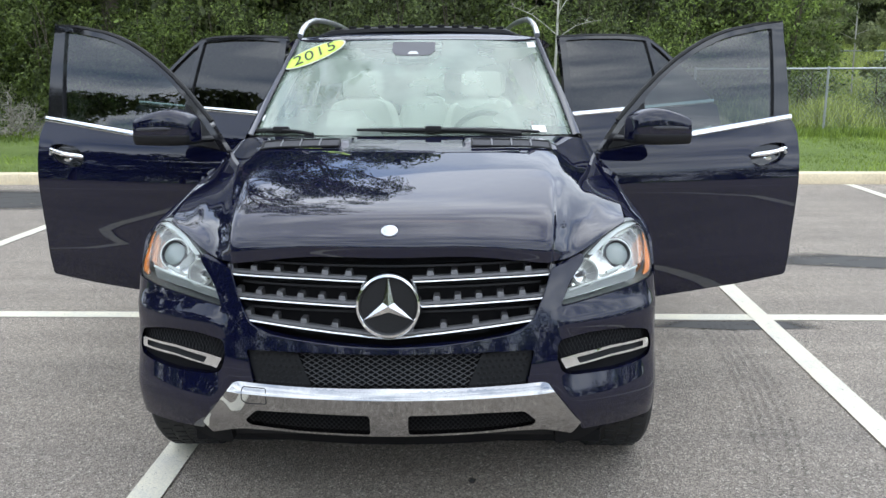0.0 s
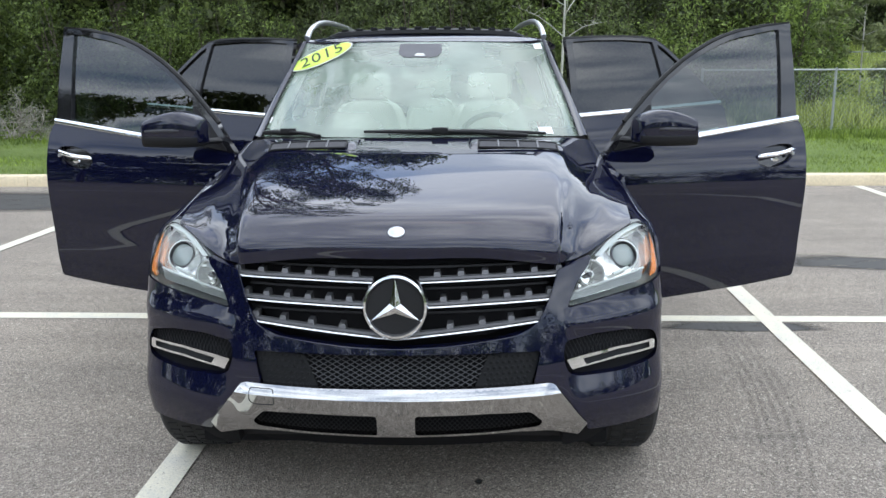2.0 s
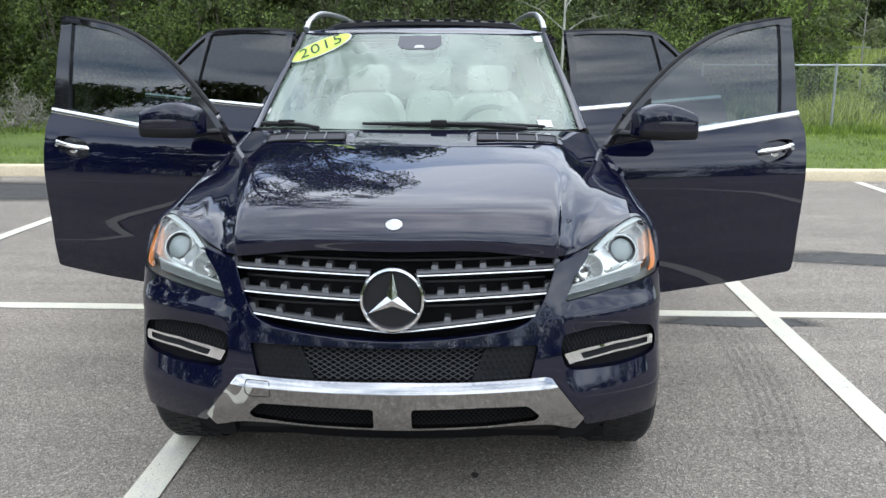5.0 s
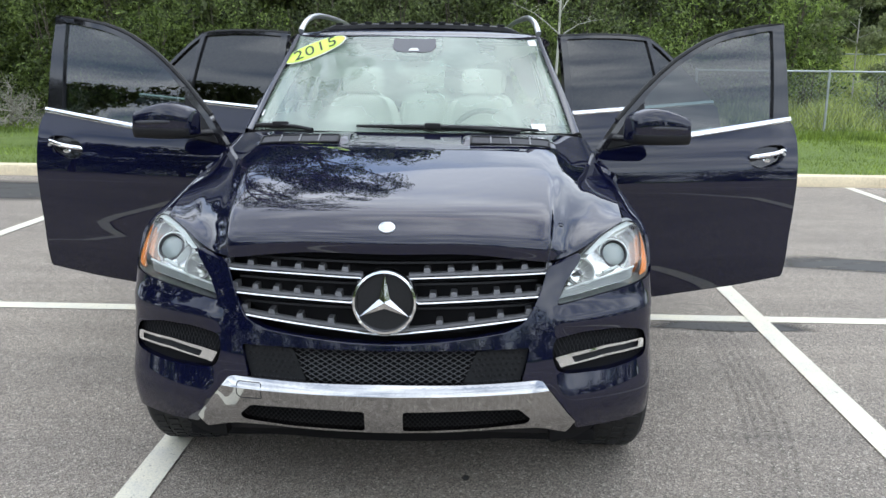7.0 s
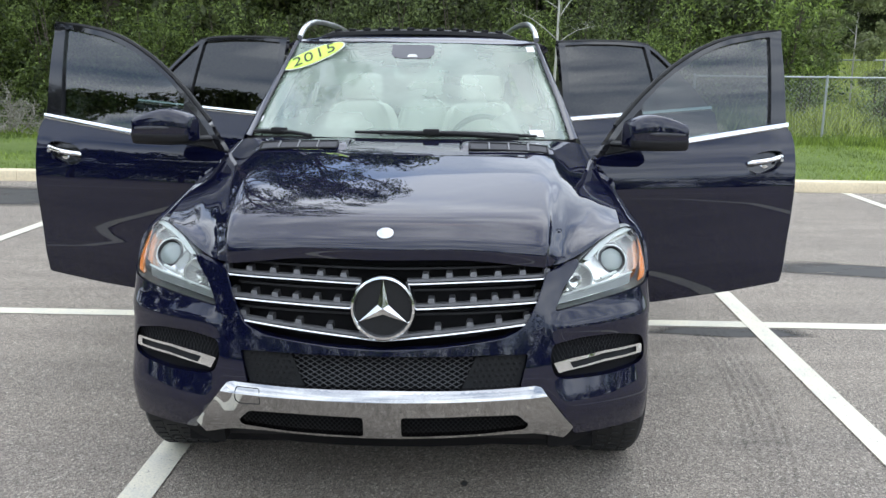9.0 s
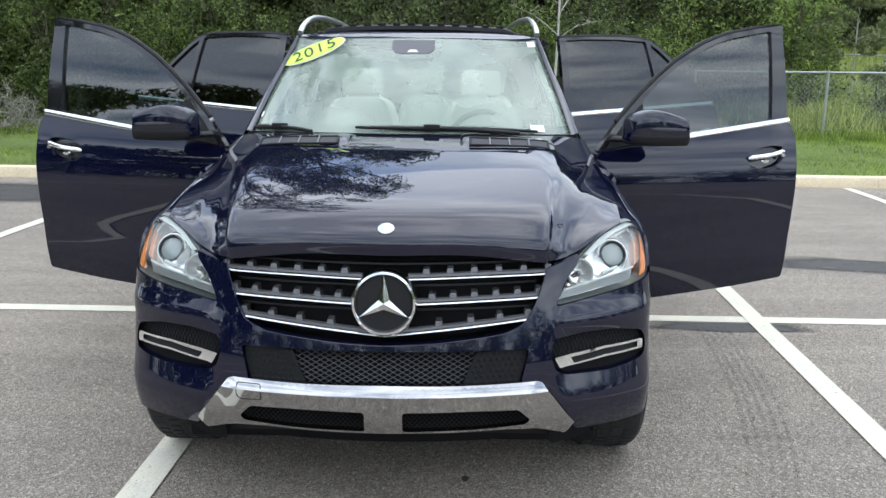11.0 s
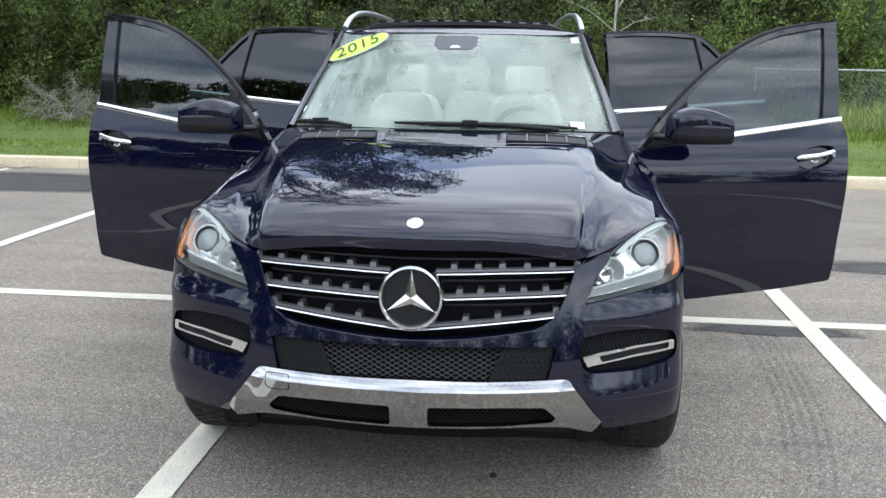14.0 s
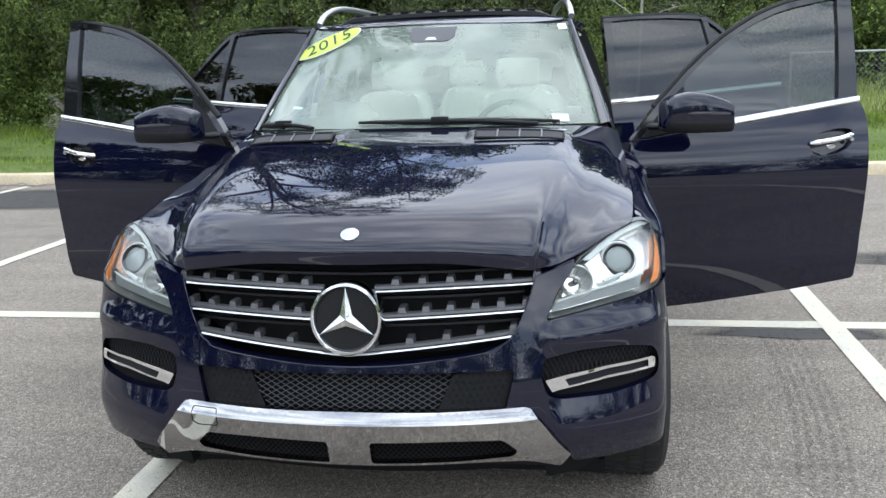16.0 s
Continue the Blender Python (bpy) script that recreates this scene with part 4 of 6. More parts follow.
# wheels
def make_wheel(y, sg):
    m = Matrix.Translation((sg * (0.836 if y < 4 else 0.83), y, 0.37)) @ Matrix.Rotation(radians(90 * sg), 4, "Y")
    bm = bmesh.new()
    lathe(bm, [(0.245, -0.11), (0.30, -0.13), (0.345, -0.128), (0.364, -0.11), (0.370, -0.08), (0.370, 0.08), (0.364, 0.11), (0.345, 0.128), (0.30, 0.13), (0.245, 0.11)], m, 56)
    wheel = part("wheel", bm, RUBBER, car, "black road tyre on a silver alloy rim")
    bm = bmesh.new()
    for k in range(56):
        for w, o in ((-0.075, 0), (-0.025, 0.5), (0.025, 0), (0.075, 0.5)):
            a = 2 * math.pi * (k + o) / 56
            box(bm, (0, 0, 0), (0.012, 0.020, 0.036), None)
            for v in bm.verts[-8:]:
                q = Matrix.Rotation(a, 4, "Z") @ (v.co + Vector((0.369, 0, w)))
                v.co = m @ q
    part("tread", bm, RUBBER, wheel)
    bm = bmesh.new()
    lathe(bm, [(0.25, -0.10), (0.25, 0.10), (0.24, 0.115), (0.225, 0.11), (0.22, 0.02), (0.22, -0.1)], m, 48)
    for k in range(5):
        for d in (-0.11, 0.11):
            a = 2 * math.pi * k / 5 + d
            pts = [m @ Vector((r * math.cos(a + t), r * math.sin(a + t), h)) for r, t, h in ((0.04, -d * 0.6, 0.095), (0.13, 0, 0.10), (0.232, 0, 0.098))]
            tube(bm, pts, [0.022, 0.018, 0.020], 8)
    lathe(bm, [(0.0, 0.11), (0.045, 0.108), (0.06, 0.095), (0.06, 0.06)], m, 24)
    part("rim", bm, SATIN, wheel, "five-spoke silver alloy rim")
    bm = bmesh.new()
    lathe(bm, [(0.0, 0.03), (0.16, 0.03), (0.165, 0.0), (0.0, 0.0)], m, 32)
    part("brake_disc", bm, STEEL, wheel)


for y in (3.15, 6.115):
    for sg in (1, -1):
        make_wheel(y, sg)

# inner body: floor pan, engine bay, wheel housings
bm = bmesh.new()
box(bm, (0, 3.18, 0.60), (1.16, 1.0, 0.66), bevel=0.05)
box(bm, (0, 3.15, 0.36), (1.3, 1.2, 0.2), bevel=0.05)
part("engine_bay", bm, BLACKPL, car)
bm = bmesh.new()
box(bm, (0, 5.2, 0.33), (1.72, 3.3, 0.16), bevel=0.03)
box(bm, (0, 6.5, 0.55), (1.1, 0.9, 0.3), bevel=0.03)
box(bm, (0, 3.72, 0.75), (1.66, 0.08, 0.75), bevel=0.02)
part("floor_pan", bm, GREYPL, car)
for y in (3.2, 6.115):
    for sg in (1, -1):
        bm = bmesh.new()
        rr = [(0.44 * math.cos(a), 0.44 * math.sin(a)) for a in np.linspace(0, math.pi, 17)]
        vs = [[bm.verts.new((sg * x, y + c, 0.37 + s)) for c, s in rr] for x in (0.60, 0.93)]
        for k in range(16):
            bm.faces.new((vs[0][k], vs[0][k + 1], vs[1][k + 1], vs[1][k]))
        bm.faces.new(vs[0])
        part("wheel_housing", bm, BLACKPL, car)
sill = [[(0.90, y, 0.50), (0.95, y, 0.46), (0.955, y, 0.38), (0.93, y, 0.30), (0.85, y, 0.27)] for y in (3.63, 4.5, 5.2, 5.66)]
pair("sill", loft(sill, 14, 8, 0.01, way=(1, 0, 0)), PAINT, car)

# pillars, roof, quarters, tail
AP = []
for x, y, z, k, w in ((0.842, 4.045, 1.212, 1.17, 0.040), (0.785, 4.27, 1.40, 0.95, 0.030), (0.727, 4.455, 1.560, 0.6, 0.020), (0.678, 4.595, 1.70, 0.1, 0.014)):
    AP.append([(x - w - 0.006, y - (w + 0.006) * k - 0.004, z + 0.003), (x - w, y - w * k - 0.006, z + 0.007), (x - 0.004, y - 0.006, z + 0.010), (x + 0.014, y + 0.022, z - 0.008), (x + 0.034, y + 0.075, z - 0.055), (x + 0.044, y + 0.12, z - 0.10), (x + 0.005, y + 0.17, z - 0.13)])
pair("front_pillar", loft(AP, 26, 20, way=(1, -0.5, 0.5)), PAINT, car)
ROOF = [
    [(0, 4.53, 1.702), (0.25, 4.54, 1.702), (0.48, 4.565, 1.700), (0.665, 4.60, 1.706), (0.72, 4.66, 1.695), (0.745, 4.70, 1.67)],
    [(0, 4.70, 1.744), (0.25, 4.71, 1.744), (0.48, 4.725, 1.739), (0.655, 4.75, 1.726), (0.73, 4.78, 1.702), (0.76, 4.80, 1.68)],
    [(0, 5.2, 1.768), (0.25, 5.2, 1.766), (0.48, 5.2, 1.760), (0.65, 5.2, 1.75), (0.72, 5.2, 1.733), (0.765, 5.2, 1.70)],
    [(0, 5.9, 1.765), (0.25, 5.9, 1.762), (0.48, 5.9, 1.752), (0.64, 5.9, 1.74), (0.705, 5.9, 1.722), (0.75, 5.9, 1.69)],
    [(0, 6.6, 1.715), (0.25, 6.6, 1.712), (0.48, 6.6, 1.70), (0.61, 6.6, 1.688), (0.67, 6.6, 1.67), (0.71, 6.6, 1.64)],
    [(0, 6.95, 1.655), (0.25, 6.94, 1.652), (0.46, 6.92, 1.642), (0.58, 6.90, 1.63), (0.63, 6.88, 1.61), (0.66, 6.86, 1.58)],
]
def cut_opening(bm):
    gone = [f for f in bm.faces if abs(f.calc_center_median().x) < 0.50 and 4.86 < f.calc_center_median().y < 6.45]
    bmesh.ops.delete(bm, geom=gone, context="FACES")
    return bm


bm = cut_opening(loft([both(r) for r in ROOF], 61, 60, way=(0, 0, 1)))
thicken(bm, 0.03)
part("roof", bm, PAINT, car)
hl = [[(x * 0.97, y + 0.03, z - 0.045) for x, y, z in both(r)] for r in ROOF]
part("headliner", cut_opening(loft(hl, 61, 60, way=(0, 0, -1))), TRIM, car, "light grey roof lining")
# open sunroof wind deflector with a notched top edge
bm = bmesh.new()
sun_line = line2([(-0.60, 4.86), (-0.45, 4.80), (0, 4.77), (0.45, 4.80), (0.60, 4.86)], 60)
rows = []
for i, (x, y) in enumerate(sun_line):
    zt = 1.756 - 0.05 * abs(x) ** 2
    h = 0.032 if abs(x) < 0.50 else 0.032 * max(0, (0.60 - abs(x)) / 0.10)
    rows.append([bm.verts.new((x, y - 0.005, zt + 0.002)), bm.verts.new((x, y, zt + h * 0.7)), bm.verts.new((x, y + 0.03, zt + h)), bm.verts.new((x, y + 0.07, zt + h)), bm.verts.new((x, y + 0.08, zt))])
for r0, r1 in zip(rows, rows[1:]):
    for k in range(4):
        bm.faces.new((r0[k], r1[k], r1[k + 1], r0[k + 1]))
defl = part("sunroof_deflector", bm, BLACKPL, car, "black notched wind deflector of the open sunroof")
for i in range(12):
    x = -0.47 + i * 0.0855
    bm = bmesh.new()
    box(bm, (x, 4.785 + 0.2 * x * x, 1.788 - 0.05 * x * x), (0.042, 0.03, 0.016), bevel=0.004)
    part("deflector_tooth", bm, GREYPL, defl)
bm = loft([[(x, 5.58, 1.796), (x, 5.9, 1.792), (x, 6.48, 1.752)] for x in (-0.55, 0, 0.55)], 10, 10, 0.01, way=(0, 0, 1))
part("sunroof_panel", bm, GLASS_ROOF, car, "tinted glass sunroof panel slid back")
rail = curve([(0.682, 4.742, 1.732), (0.674, 4.83, 1.782), (0.662, 4.98, 1.822), (0.648, 5.2, 1.846), (0.628, 5.6, 1.856), (0.605, 6.0, 1.850), (0.585, 6.4, 1.815), (0.572, 6.65, 1.70)], 40)
bm = bmesh.new()
tube(bm, rail, [0.016] * 40, 10)
pair("roof_rail", bm, SATIN, car, "satin aluminium roof rail")

BP = [[(0.945, y, 0.45), (0.955, y, 0.8), (0.935, y, 1.15), (0.85, y, 1.45), (0.755, y, 1.70)] for y in (5.08, 5.14, 5.20)]
pair("centre_pillar", loft(BP, 20, 5, 0.05, flip=True, way=(1, 0, 0)), BLACKPL, car, "black centre door pillar")
rows = []
for y, zb in ((5.72, 0.72), (5.85, 0.78), (6.115, 0.81), (6.40, 0.75), (6.52, 0.55), (6.54, 0.33), (6.8, 0.36), (7.02, 0.45)):
    zb2 = arch(y, 6.115) if 5.7 < y < 6.53 else zb
    k = max(0, y - 6.6)
    rows.append([(0.95 - 0.28 * k, y, zb2), (0.965 - 0.25 * k, y, 0.82 + 0.02 * k), (0.955 - 0.25 * k, y, 0.98), (0.935 - 0.25 * k, y, 1.18), (0.90 - 0.25 * k, y, 1.30)])
pair("rear_quarter", loft(rows, 24, 30, 0.01, flip=True, way=(1, 0, 0)), PAINT, car)
CP = [[(0.90, 6.12, 1.30), (0.90, 6.35, 1.31), (0.82, 6.9, 1.30)], [(0.83, 6.0, 1.52), (0.82, 6.25, 1.52), (0.73, 6.80, 1.50)], [(0.75, 5.90, 1.69), (0.74, 6.10, 1.69), (0.66, 6.75, 1.63)]]
pair("rear_pillar", loft(CP, 14, 10, 0.03, flip=True, way=(1, 0, 0)), PAINT, car)
tail = [[(0, 7.17, 0.42), (0.4, 7.15, 0.42), (0.75, 7.06, 0.42), (0.90, 6.94, 0.42)], [(0, 7.19, 0.62), (0.4, 7.17, 0.62), (0.75, 7.09, 0.62), (0.90, 6.97, 0.62)], [(0, 7.14, 0.90), (0.4, 7.12, 0.90), (0.72, 7.05, 0.90), (0.87, 6.96, 0.90)], [(0, 7.10, 1.20), (0.4, 7.08, 1.20), (0.70, 7.01, 1.20), (0.83, 6.92, 1.22)]]
part("tailgate", loft([both(r) for r in tail], 31, 20, 0.02, flip=True, way=(0, 1, 0)), PAINT, car)
rw = [[(0, 7.09, 1.21), (0.4, 7.07, 1.21), (0.74, 6.97, 1.22)], [(0, 7.04, 1.45), (0.38, 7.02, 1.45), (0.68, 6.92, 1.45)], [(0, 6.93, 1.645), (0.36, 6.91, 1.64), (0.60, 6.84, 1.62)]]
part("rear_window", loft([both(r) for r in rw], 21, 12, 0, flip=True, way=(0, 1, 0)), GLASS_REAR, car, "dark tinted rear window")
bm = loft([[(0.76, 7.08, 0.92), (0.84, 7.0, 0.93), (0.93, 6.86, 0.94)], [(0.74, 7.05, 1.12), (0.82, 6.97, 1.13), (0.90, 6.84, 1.14)]], 10, 8, 0.02, flip=True, way=(1, 1, 0))
pair("tail_light", bm, simple("red_lens", (0.45, 0.01, 0.01), 0.1, 0, 0.8), car, "red tail light")

# windscreen, cowl, wipers
WS = [
    [(0, 3.665, 1.236), (0.28, 3.69, 1.236), (0.52, 3.775, 1.233), (0.70, 3.91, 1.225), (0.832, 4.065, 1.215)],
    [(0, 3.95, 1.405), (0.27, 3.975, 1.404), (0.49, 4.045, 1.40), (0.66, 4.155, 1.392), (0.775, 4.285, 1.405)],
    [(0, 4.24, 1.562), (0.25, 4.262, 1.561), (0.46, 4.318, 1.557), (0.61, 4.40, 1.55), (0.715, 4.475, 1.565)],
    [(0, 4.53, 1.700), (0.24, 4.542, 1.700), (0.44, 4.565, 1.698), (0.57, 4.59, 1.698), (0.665, 4.60, 1.702)],
]
WSF = [both(r) for r in WS]
ws = part("windscreen", loft(WSF, 41, 25, 0, flip=True, way=(0, -1, 1)), GLASS_WS, car, "large greenish windscreen glass")
ws.visible_shadow = False


def on_ws(u, v, off=0.0):
    """A place on the windscreen: u across from -1 to 1, v up from 0 to 1."""
    rows = [curve(r, 41) for r in WSF]
    i = (u + 1) / 2 * 40
    k = min(39, int(i))
    col = curve([r[k].lerp(r[k + 1], i - k) for r in rows], 25)
    j = v * 24
    m = min(23, int(j))
    p = col[m].lerp(col[m + 1], j - m)
    d = (col[m + 1] - col[m]).normalized()
    nrm = Vector((0, -d.z, d.y)).normalized()
    return p + nrm * off


def ws_band(u0, u1, v0, v1, off, n=24, m=3):
    bm = bmesh.new()
    vs = [[bm.verts.new(on_ws(u0 + (u1 - u0) * i / n, v0 + (v1 - v0) * j / m, off)) for j in range(m + 1)] for i in range(n + 1)]
    for i in range(n):
        for j in range(m):
            bm.faces.new((vs[i][j], vs[i + 1][j], vs[i + 1][j + 1], vs[i][j + 1]))
    return bm


FRIT = simple("black_glass_border", (0.02, 0.022, 0.022), 0.2, vary=0.1)
part("lower_border", ws_band(-1, 1, 0.0, 0.075, -0.003), FRIT, ws)
part("upper_border", ws_band(-1, 1, 0.965, 1.0, -0.003), FRIT, ws)
for sg in (1, -1):
    part("side_border", ws_band(sg * 0.925, sg, 0.075, 0.965, -0.003, 3, 20), FRIT, ws)
    bm = bmesh.new()
    tube(bm, [on_ws(sg, k / 20, 0.003) for k in range(21)], 0.008, 6)
    part("glass_seal", bm, BLACKPL, ws)
cowl = [[(x, y - 0.09, z - 0.045) for x, y, z in WSF[0]], [(x, y - 0.02, z - 0.012) for x, y, z in WSF[0]], [(x, y + 0.02, z - 0.003) for x, y, z in WSF[0]]]
part("cowl", loft(cowl, 41, 6, 0.01, flip=True, way=(0, 0, 1)), BLACKPL, car, "black plastic cowl below the windscreen")


def wiper(u_arm, u0, u1, v0, v1, at):
    bm = bmesh.new()
    pts = [on_ws(u0 + (u1 - u0) * k / 16, v0 + (v1 - v0) * k / 16 + 0.006 * math.sin(math.pi * k / 16), 0.012) for k in range(17)]
    tube(bm, pts, [0.006 + 0.006 * math.sin(math.pi * k / 16) for k in range(17)], 8)
    w = part("wiper", bm, BLACKPL, car, "black windscreen wiper blade and arm")
    bm = bmesh.new()
    mid = pts[at]
    a = [on_ws(u_arm, 0.0, 0.02) + Vector((0, -0.03, -0.01)), on_ws(u_arm, 0.0, 0.02).lerp(mid, 0.5) + Vector((0, -0.02, 0.0)), mid + Vector((0, -0.01, 0.004))]
    tube(bm, curve(a, 10), [0.009] * 6 + [0.007] * 4, 8)
    part("arm", bm, BLACKPL, w)
    bm = bmesh.new()
    box(bm, mid + Vector((0, -0.008, 0.006)), (0.075, 0.028, 0.030), bevel=0.006)
    part("joint", bm, BLACKPL, w)


wiper(-0.42, -0.95, -0.50, 0.020, 0.012, 11)
wiper(0.50, -0.215, 0.62, 0.030, 0.008, 6)

# sensor housing, cabin mirror, stickers on the glass
bm = bmesh.new()
prof = [(-0.125, 0.985), (-0.12, 0.86), (-0.10, 0.80), (-0.05, 0.785), (0.03, 0.785), (0.075, 0.80), (0.095, 0.86), (0.10, 0.985)]
fr, bk2 = [bm.verts.new(on_ws(u, v, -0.006)) for u, v in prof], [bm.verts.new(on_ws(u * 0.8, v, -0.09)) for u, v in prof]
bm.faces.new(fr)
bm.faces.new(bk2[::-1])
for k in range(8):
    bm.faces.new((fr[k], bk2[k], bk2[(k + 1) % 8], fr[(k + 1) % 8]))
sens = part("sensor_housing", bm, BLACKPL, car, "dark rain sensor housing behind the glass")
bm = bmesh.new()
bm.faces.new([bm.verts.new(on_ws(u, v, -0.003)) for u, v in ((-0.03, 0.80), (0.006, 0.80), (0.0, 0.83), (-0.02, 0.83))])
part("camera_window", bm, TRIM, sens)
# sheet added outside the glass; its grey is the housing's black plus painted haze
bm = bmesh.new()
bm.faces.new([bm.verts.new(on_ws(u, v, 0.002)) for u, v in ((-0.128, 0.965), (-0.128, 0.84), (-0.105, 0.79), (-0.07, 0.778), (0.045, 0.778), (0.08, 0.79), (0.104, 0.84), (0.104, 0.965))])
sensor_sheet = part("printed_panel", bm, simple("hazed_sensor_grey", (0.10, 0.10, 0.11), 0.5, 0.0, 0.0, 0.1, spec=0.2), sens, "added grey sheet on the glass standing for the hazed sensor housing")
bm = bmesh.new()
bm.faces.new([bm.verts.new(on_ws(u, v, 0.004)) for u, v in ((-0.042, 0.795), (0.018, 0.795), (0.006, 0.830), (-0.030, 0.830))])
part("camera_slot", bm, TRIM, sensor_sheet)
bm = bmesh.new()
box(bm, (0.02, 4.42, 1.535), (0.27, 0.04, 0.075), None, 0.02)
part("cabin_mirror", bm, TRIM, car, "pale cabin mirror")


def sticker(name, cu, cv, pts, mat, off, parent, label=""):
    """A flat sheet on the glass; pts in metres about its middle, along and up the pane."""
    o = on_ws(cu, cv)
    ex = (on_ws(cu + 0.05, cv) - on_ws(cu - 0.05, cv)).normalized()
    ey = (on_ws(cu, cv + 0.03) - on_ws(cu, cv - 0.03)).normalized()
    nrm = ex.cross(ey).normalized()
    bm = bmesh.new()
    bm.faces.new([bm.verts.new(o + ex * a + ey * b + nrm * off) for a, b in pts])
    return part(name, bm, mat, parent, label), Matrix(((*[ex.x, ey.x, nrm.x], o.x), (*[ex.y, ey.y, nrm.y], o.y), (*[ex.z, ey.z, nrm.z], o.z), (0, 0, 0, 1)))


def ellipse(a, b, turn, n=40):
    c, s = math.cos(turn), math.sin(turn)
    return [(a * math.cos(t) * c - b * math.sin(t) * s, a * math.cos(t) * s + b * math.sin(t) * c) for t in np.linspace(0, 2 * math.pi, n, endpoint=False)]


TURN = radians(34)
OV = (-0.672, 0.804)
white, M = sticker("year_sticker", *OV, ellipse(0.205, 0.076, TURN), WHITEPL, 0.011, ws, "yellow oval year sticker with dark numerals")
sticker("yellow_oval", *OV, ellipse(0.198, 0.069, TURN), YELLOW, 0.0135, white)
fc = bpy.data.curves.new("numerals", "FONT")
fc.body, fc.size, fc.align_x, fc.align_y, fc.space_character, fc.shear, fc.extrude = "2015", 0.130, "CENTER", "CENTER", 1.12, 0.15, 0.0005
tmp = bpy.data.objects.new("numerals_tmp", fc)
me = bpy.data.meshes.new_from_object(tmp)
bpy.data.objects.remove(tmp)
bm = bmesh.new()
bm.from_mesh(me)
bmesh.ops.transform(bm, matrix=M @ Matrix.Translation((0, 0, 0.016)) @ Matrix.Rotation(TURN, 4, "Z"), verts=bm.verts[:])
part("numerals", bm, INK, white)
sq = lambda w, h: [(-w, -h), (w, -h), (w, h), (-w, h)]
sticker("paper_card", 0.63, 0.045, sq(0.045, 0.028), WHITEPL, 0.004, ws, "small white paper card at the foot of the glass")
sticker("service_sticker", 0.88, 0.93, sq(0.022, 0.022), WHITEPL, 0.004, ws, "small pale square service sticker")
sticker("number_plate_slip", -0.90, 0.14, sq(0.010, 0.022), WHITEPL, 0.004, ws, "small white slip on the glass")


# ---- doors ----
LEAN_Z = np.linspace(0.2, 1.9, 341)
LEAN_V = np.interp(LEAN_Z, [0.33, 0.45, 0.56, 0.66, 0.76, 0.95, 1.05, 1.15, 1.27, 1.31, 1.45, 1.6, 1.75], [0.055, 0.030, 0.014, 0.014, 0.009, 0.0, 0.010, 0.040, 0.088, 0.098, 0.133, 0.178, 0.232])
LEAN_V = np.convolve(np.pad(LEAN_V, 12, mode="edge"), np.hanning(27)[1:-1] / np.hanning(27).sum(), mode="valid")


def lean_front(z):
    return float(np.interp(z, LEAN_Z, LEAN_V))


def doorform(off=0.0):
    def fn(u, z):
        return (u, lean_front(z) + off, z)
    return fn


def open_door(name, hinge, angle, panel, upper, glasses, belt, glass_mat_, label, handle, sg):
    """Door in its own places: u along it, v inwards, z up; hung open at the hinge."""
    place = Matrix.Translation((hinge[0], hinge[1], 0)) @ Matrix.Rotation(radians(angle), 4, "Z")
    if sg < 0:
        place = Matrix.Translation((-hinge[0], hinge[1], 0)) @ Matrix.Rotation(radians(-angle), 4, "Z")

    def face(bm):
        return bm if sg > 0 else mirrored(bm)

    pb = skin(rounded(panel, 0.02, 0.03), [handle[2]] if handle else [], doorform(), 0.035, 0.03)
    door = part(name, face(pb), PAINT, car, label, place=place)
    mu, mz = sum(a for a, b in panel) / len(panel), sum(b for a, b in panel) / len(panel)
    small = [(mu + (a - mu) * 0.90, mz + (b - mz) * 0.94) for a, b in panel]
    inner = skin(rounded(small, 0.03, 0.04), [], doorform(0.10), 0.06, -0.07, front=(0, 1, 0))
    part("inner_panel", face(inner), TRIM, door, "light grey inner door lining", local=True)
    part("window_frame", face(skin(rounded(upper, 0.012, 0.03), glasses, doorform(0.004), 0.03, 0.04)), BLACKGLOSS, door, "gloss black window frame", local=True)
    for g in glasses:
        part("window_glass", face(skin(g, [], doorform(0.02), 0.05)), glass_mat_, door, "tinted window glass", local=True)
    bm = bmesh.new()
    top = [p for p in upper if p[1] > belt[0][1] + 0.05]
    tube(bm, [doorform(0.03)(u, z + 0.004) for u, z in top], 0.012, 6)
    part("rubber_seal", face(bm), RUBBER, door, local=True)
    part("belt_trim", face(strip(doorform(), line2(belt, 20), 0.026, 0.010)), CHROME, door, "bright chrome belt trim", local=True)
    return door, face


HOLE = rounded([(0.862, 1.060), (0.872, 1.110), (0.93, 1.142), (1.02, 1.156), (1.082, 1.150), (1.092, 1.115), (1.060, 1.068), (0.98, 1.036), (0.90, 1.034)], 0.03, 0.02)
panel_f = [(0.02, 0.335), (-0.005, 0.75), (0.0, 1.05), (0.012, 1.13), (0.30, 1.168), (0.52, 1.198), (1.135, 1.278), (1.155, 1.25), (1.166, 1.20), (1.155, 1.02), (1.150, 0.77), (1.142, 0.61), (1.138, 0.435), (0.84, 0.395), (0.40, 0.356)]
upper_f = [(0.012, 1.132), (0.144, 1.278), (0.296, 1.424), (0.40, 1.510), (0.497, 1.580), (0.59, 1.634), (0.673, 1.676), (0.76, 1.71), (0.848, 1.736), (1.02, 1.767), (1.155, 1.784), (1.134, 1.282), (0.52, 1.202), (0.30, 1.172)]
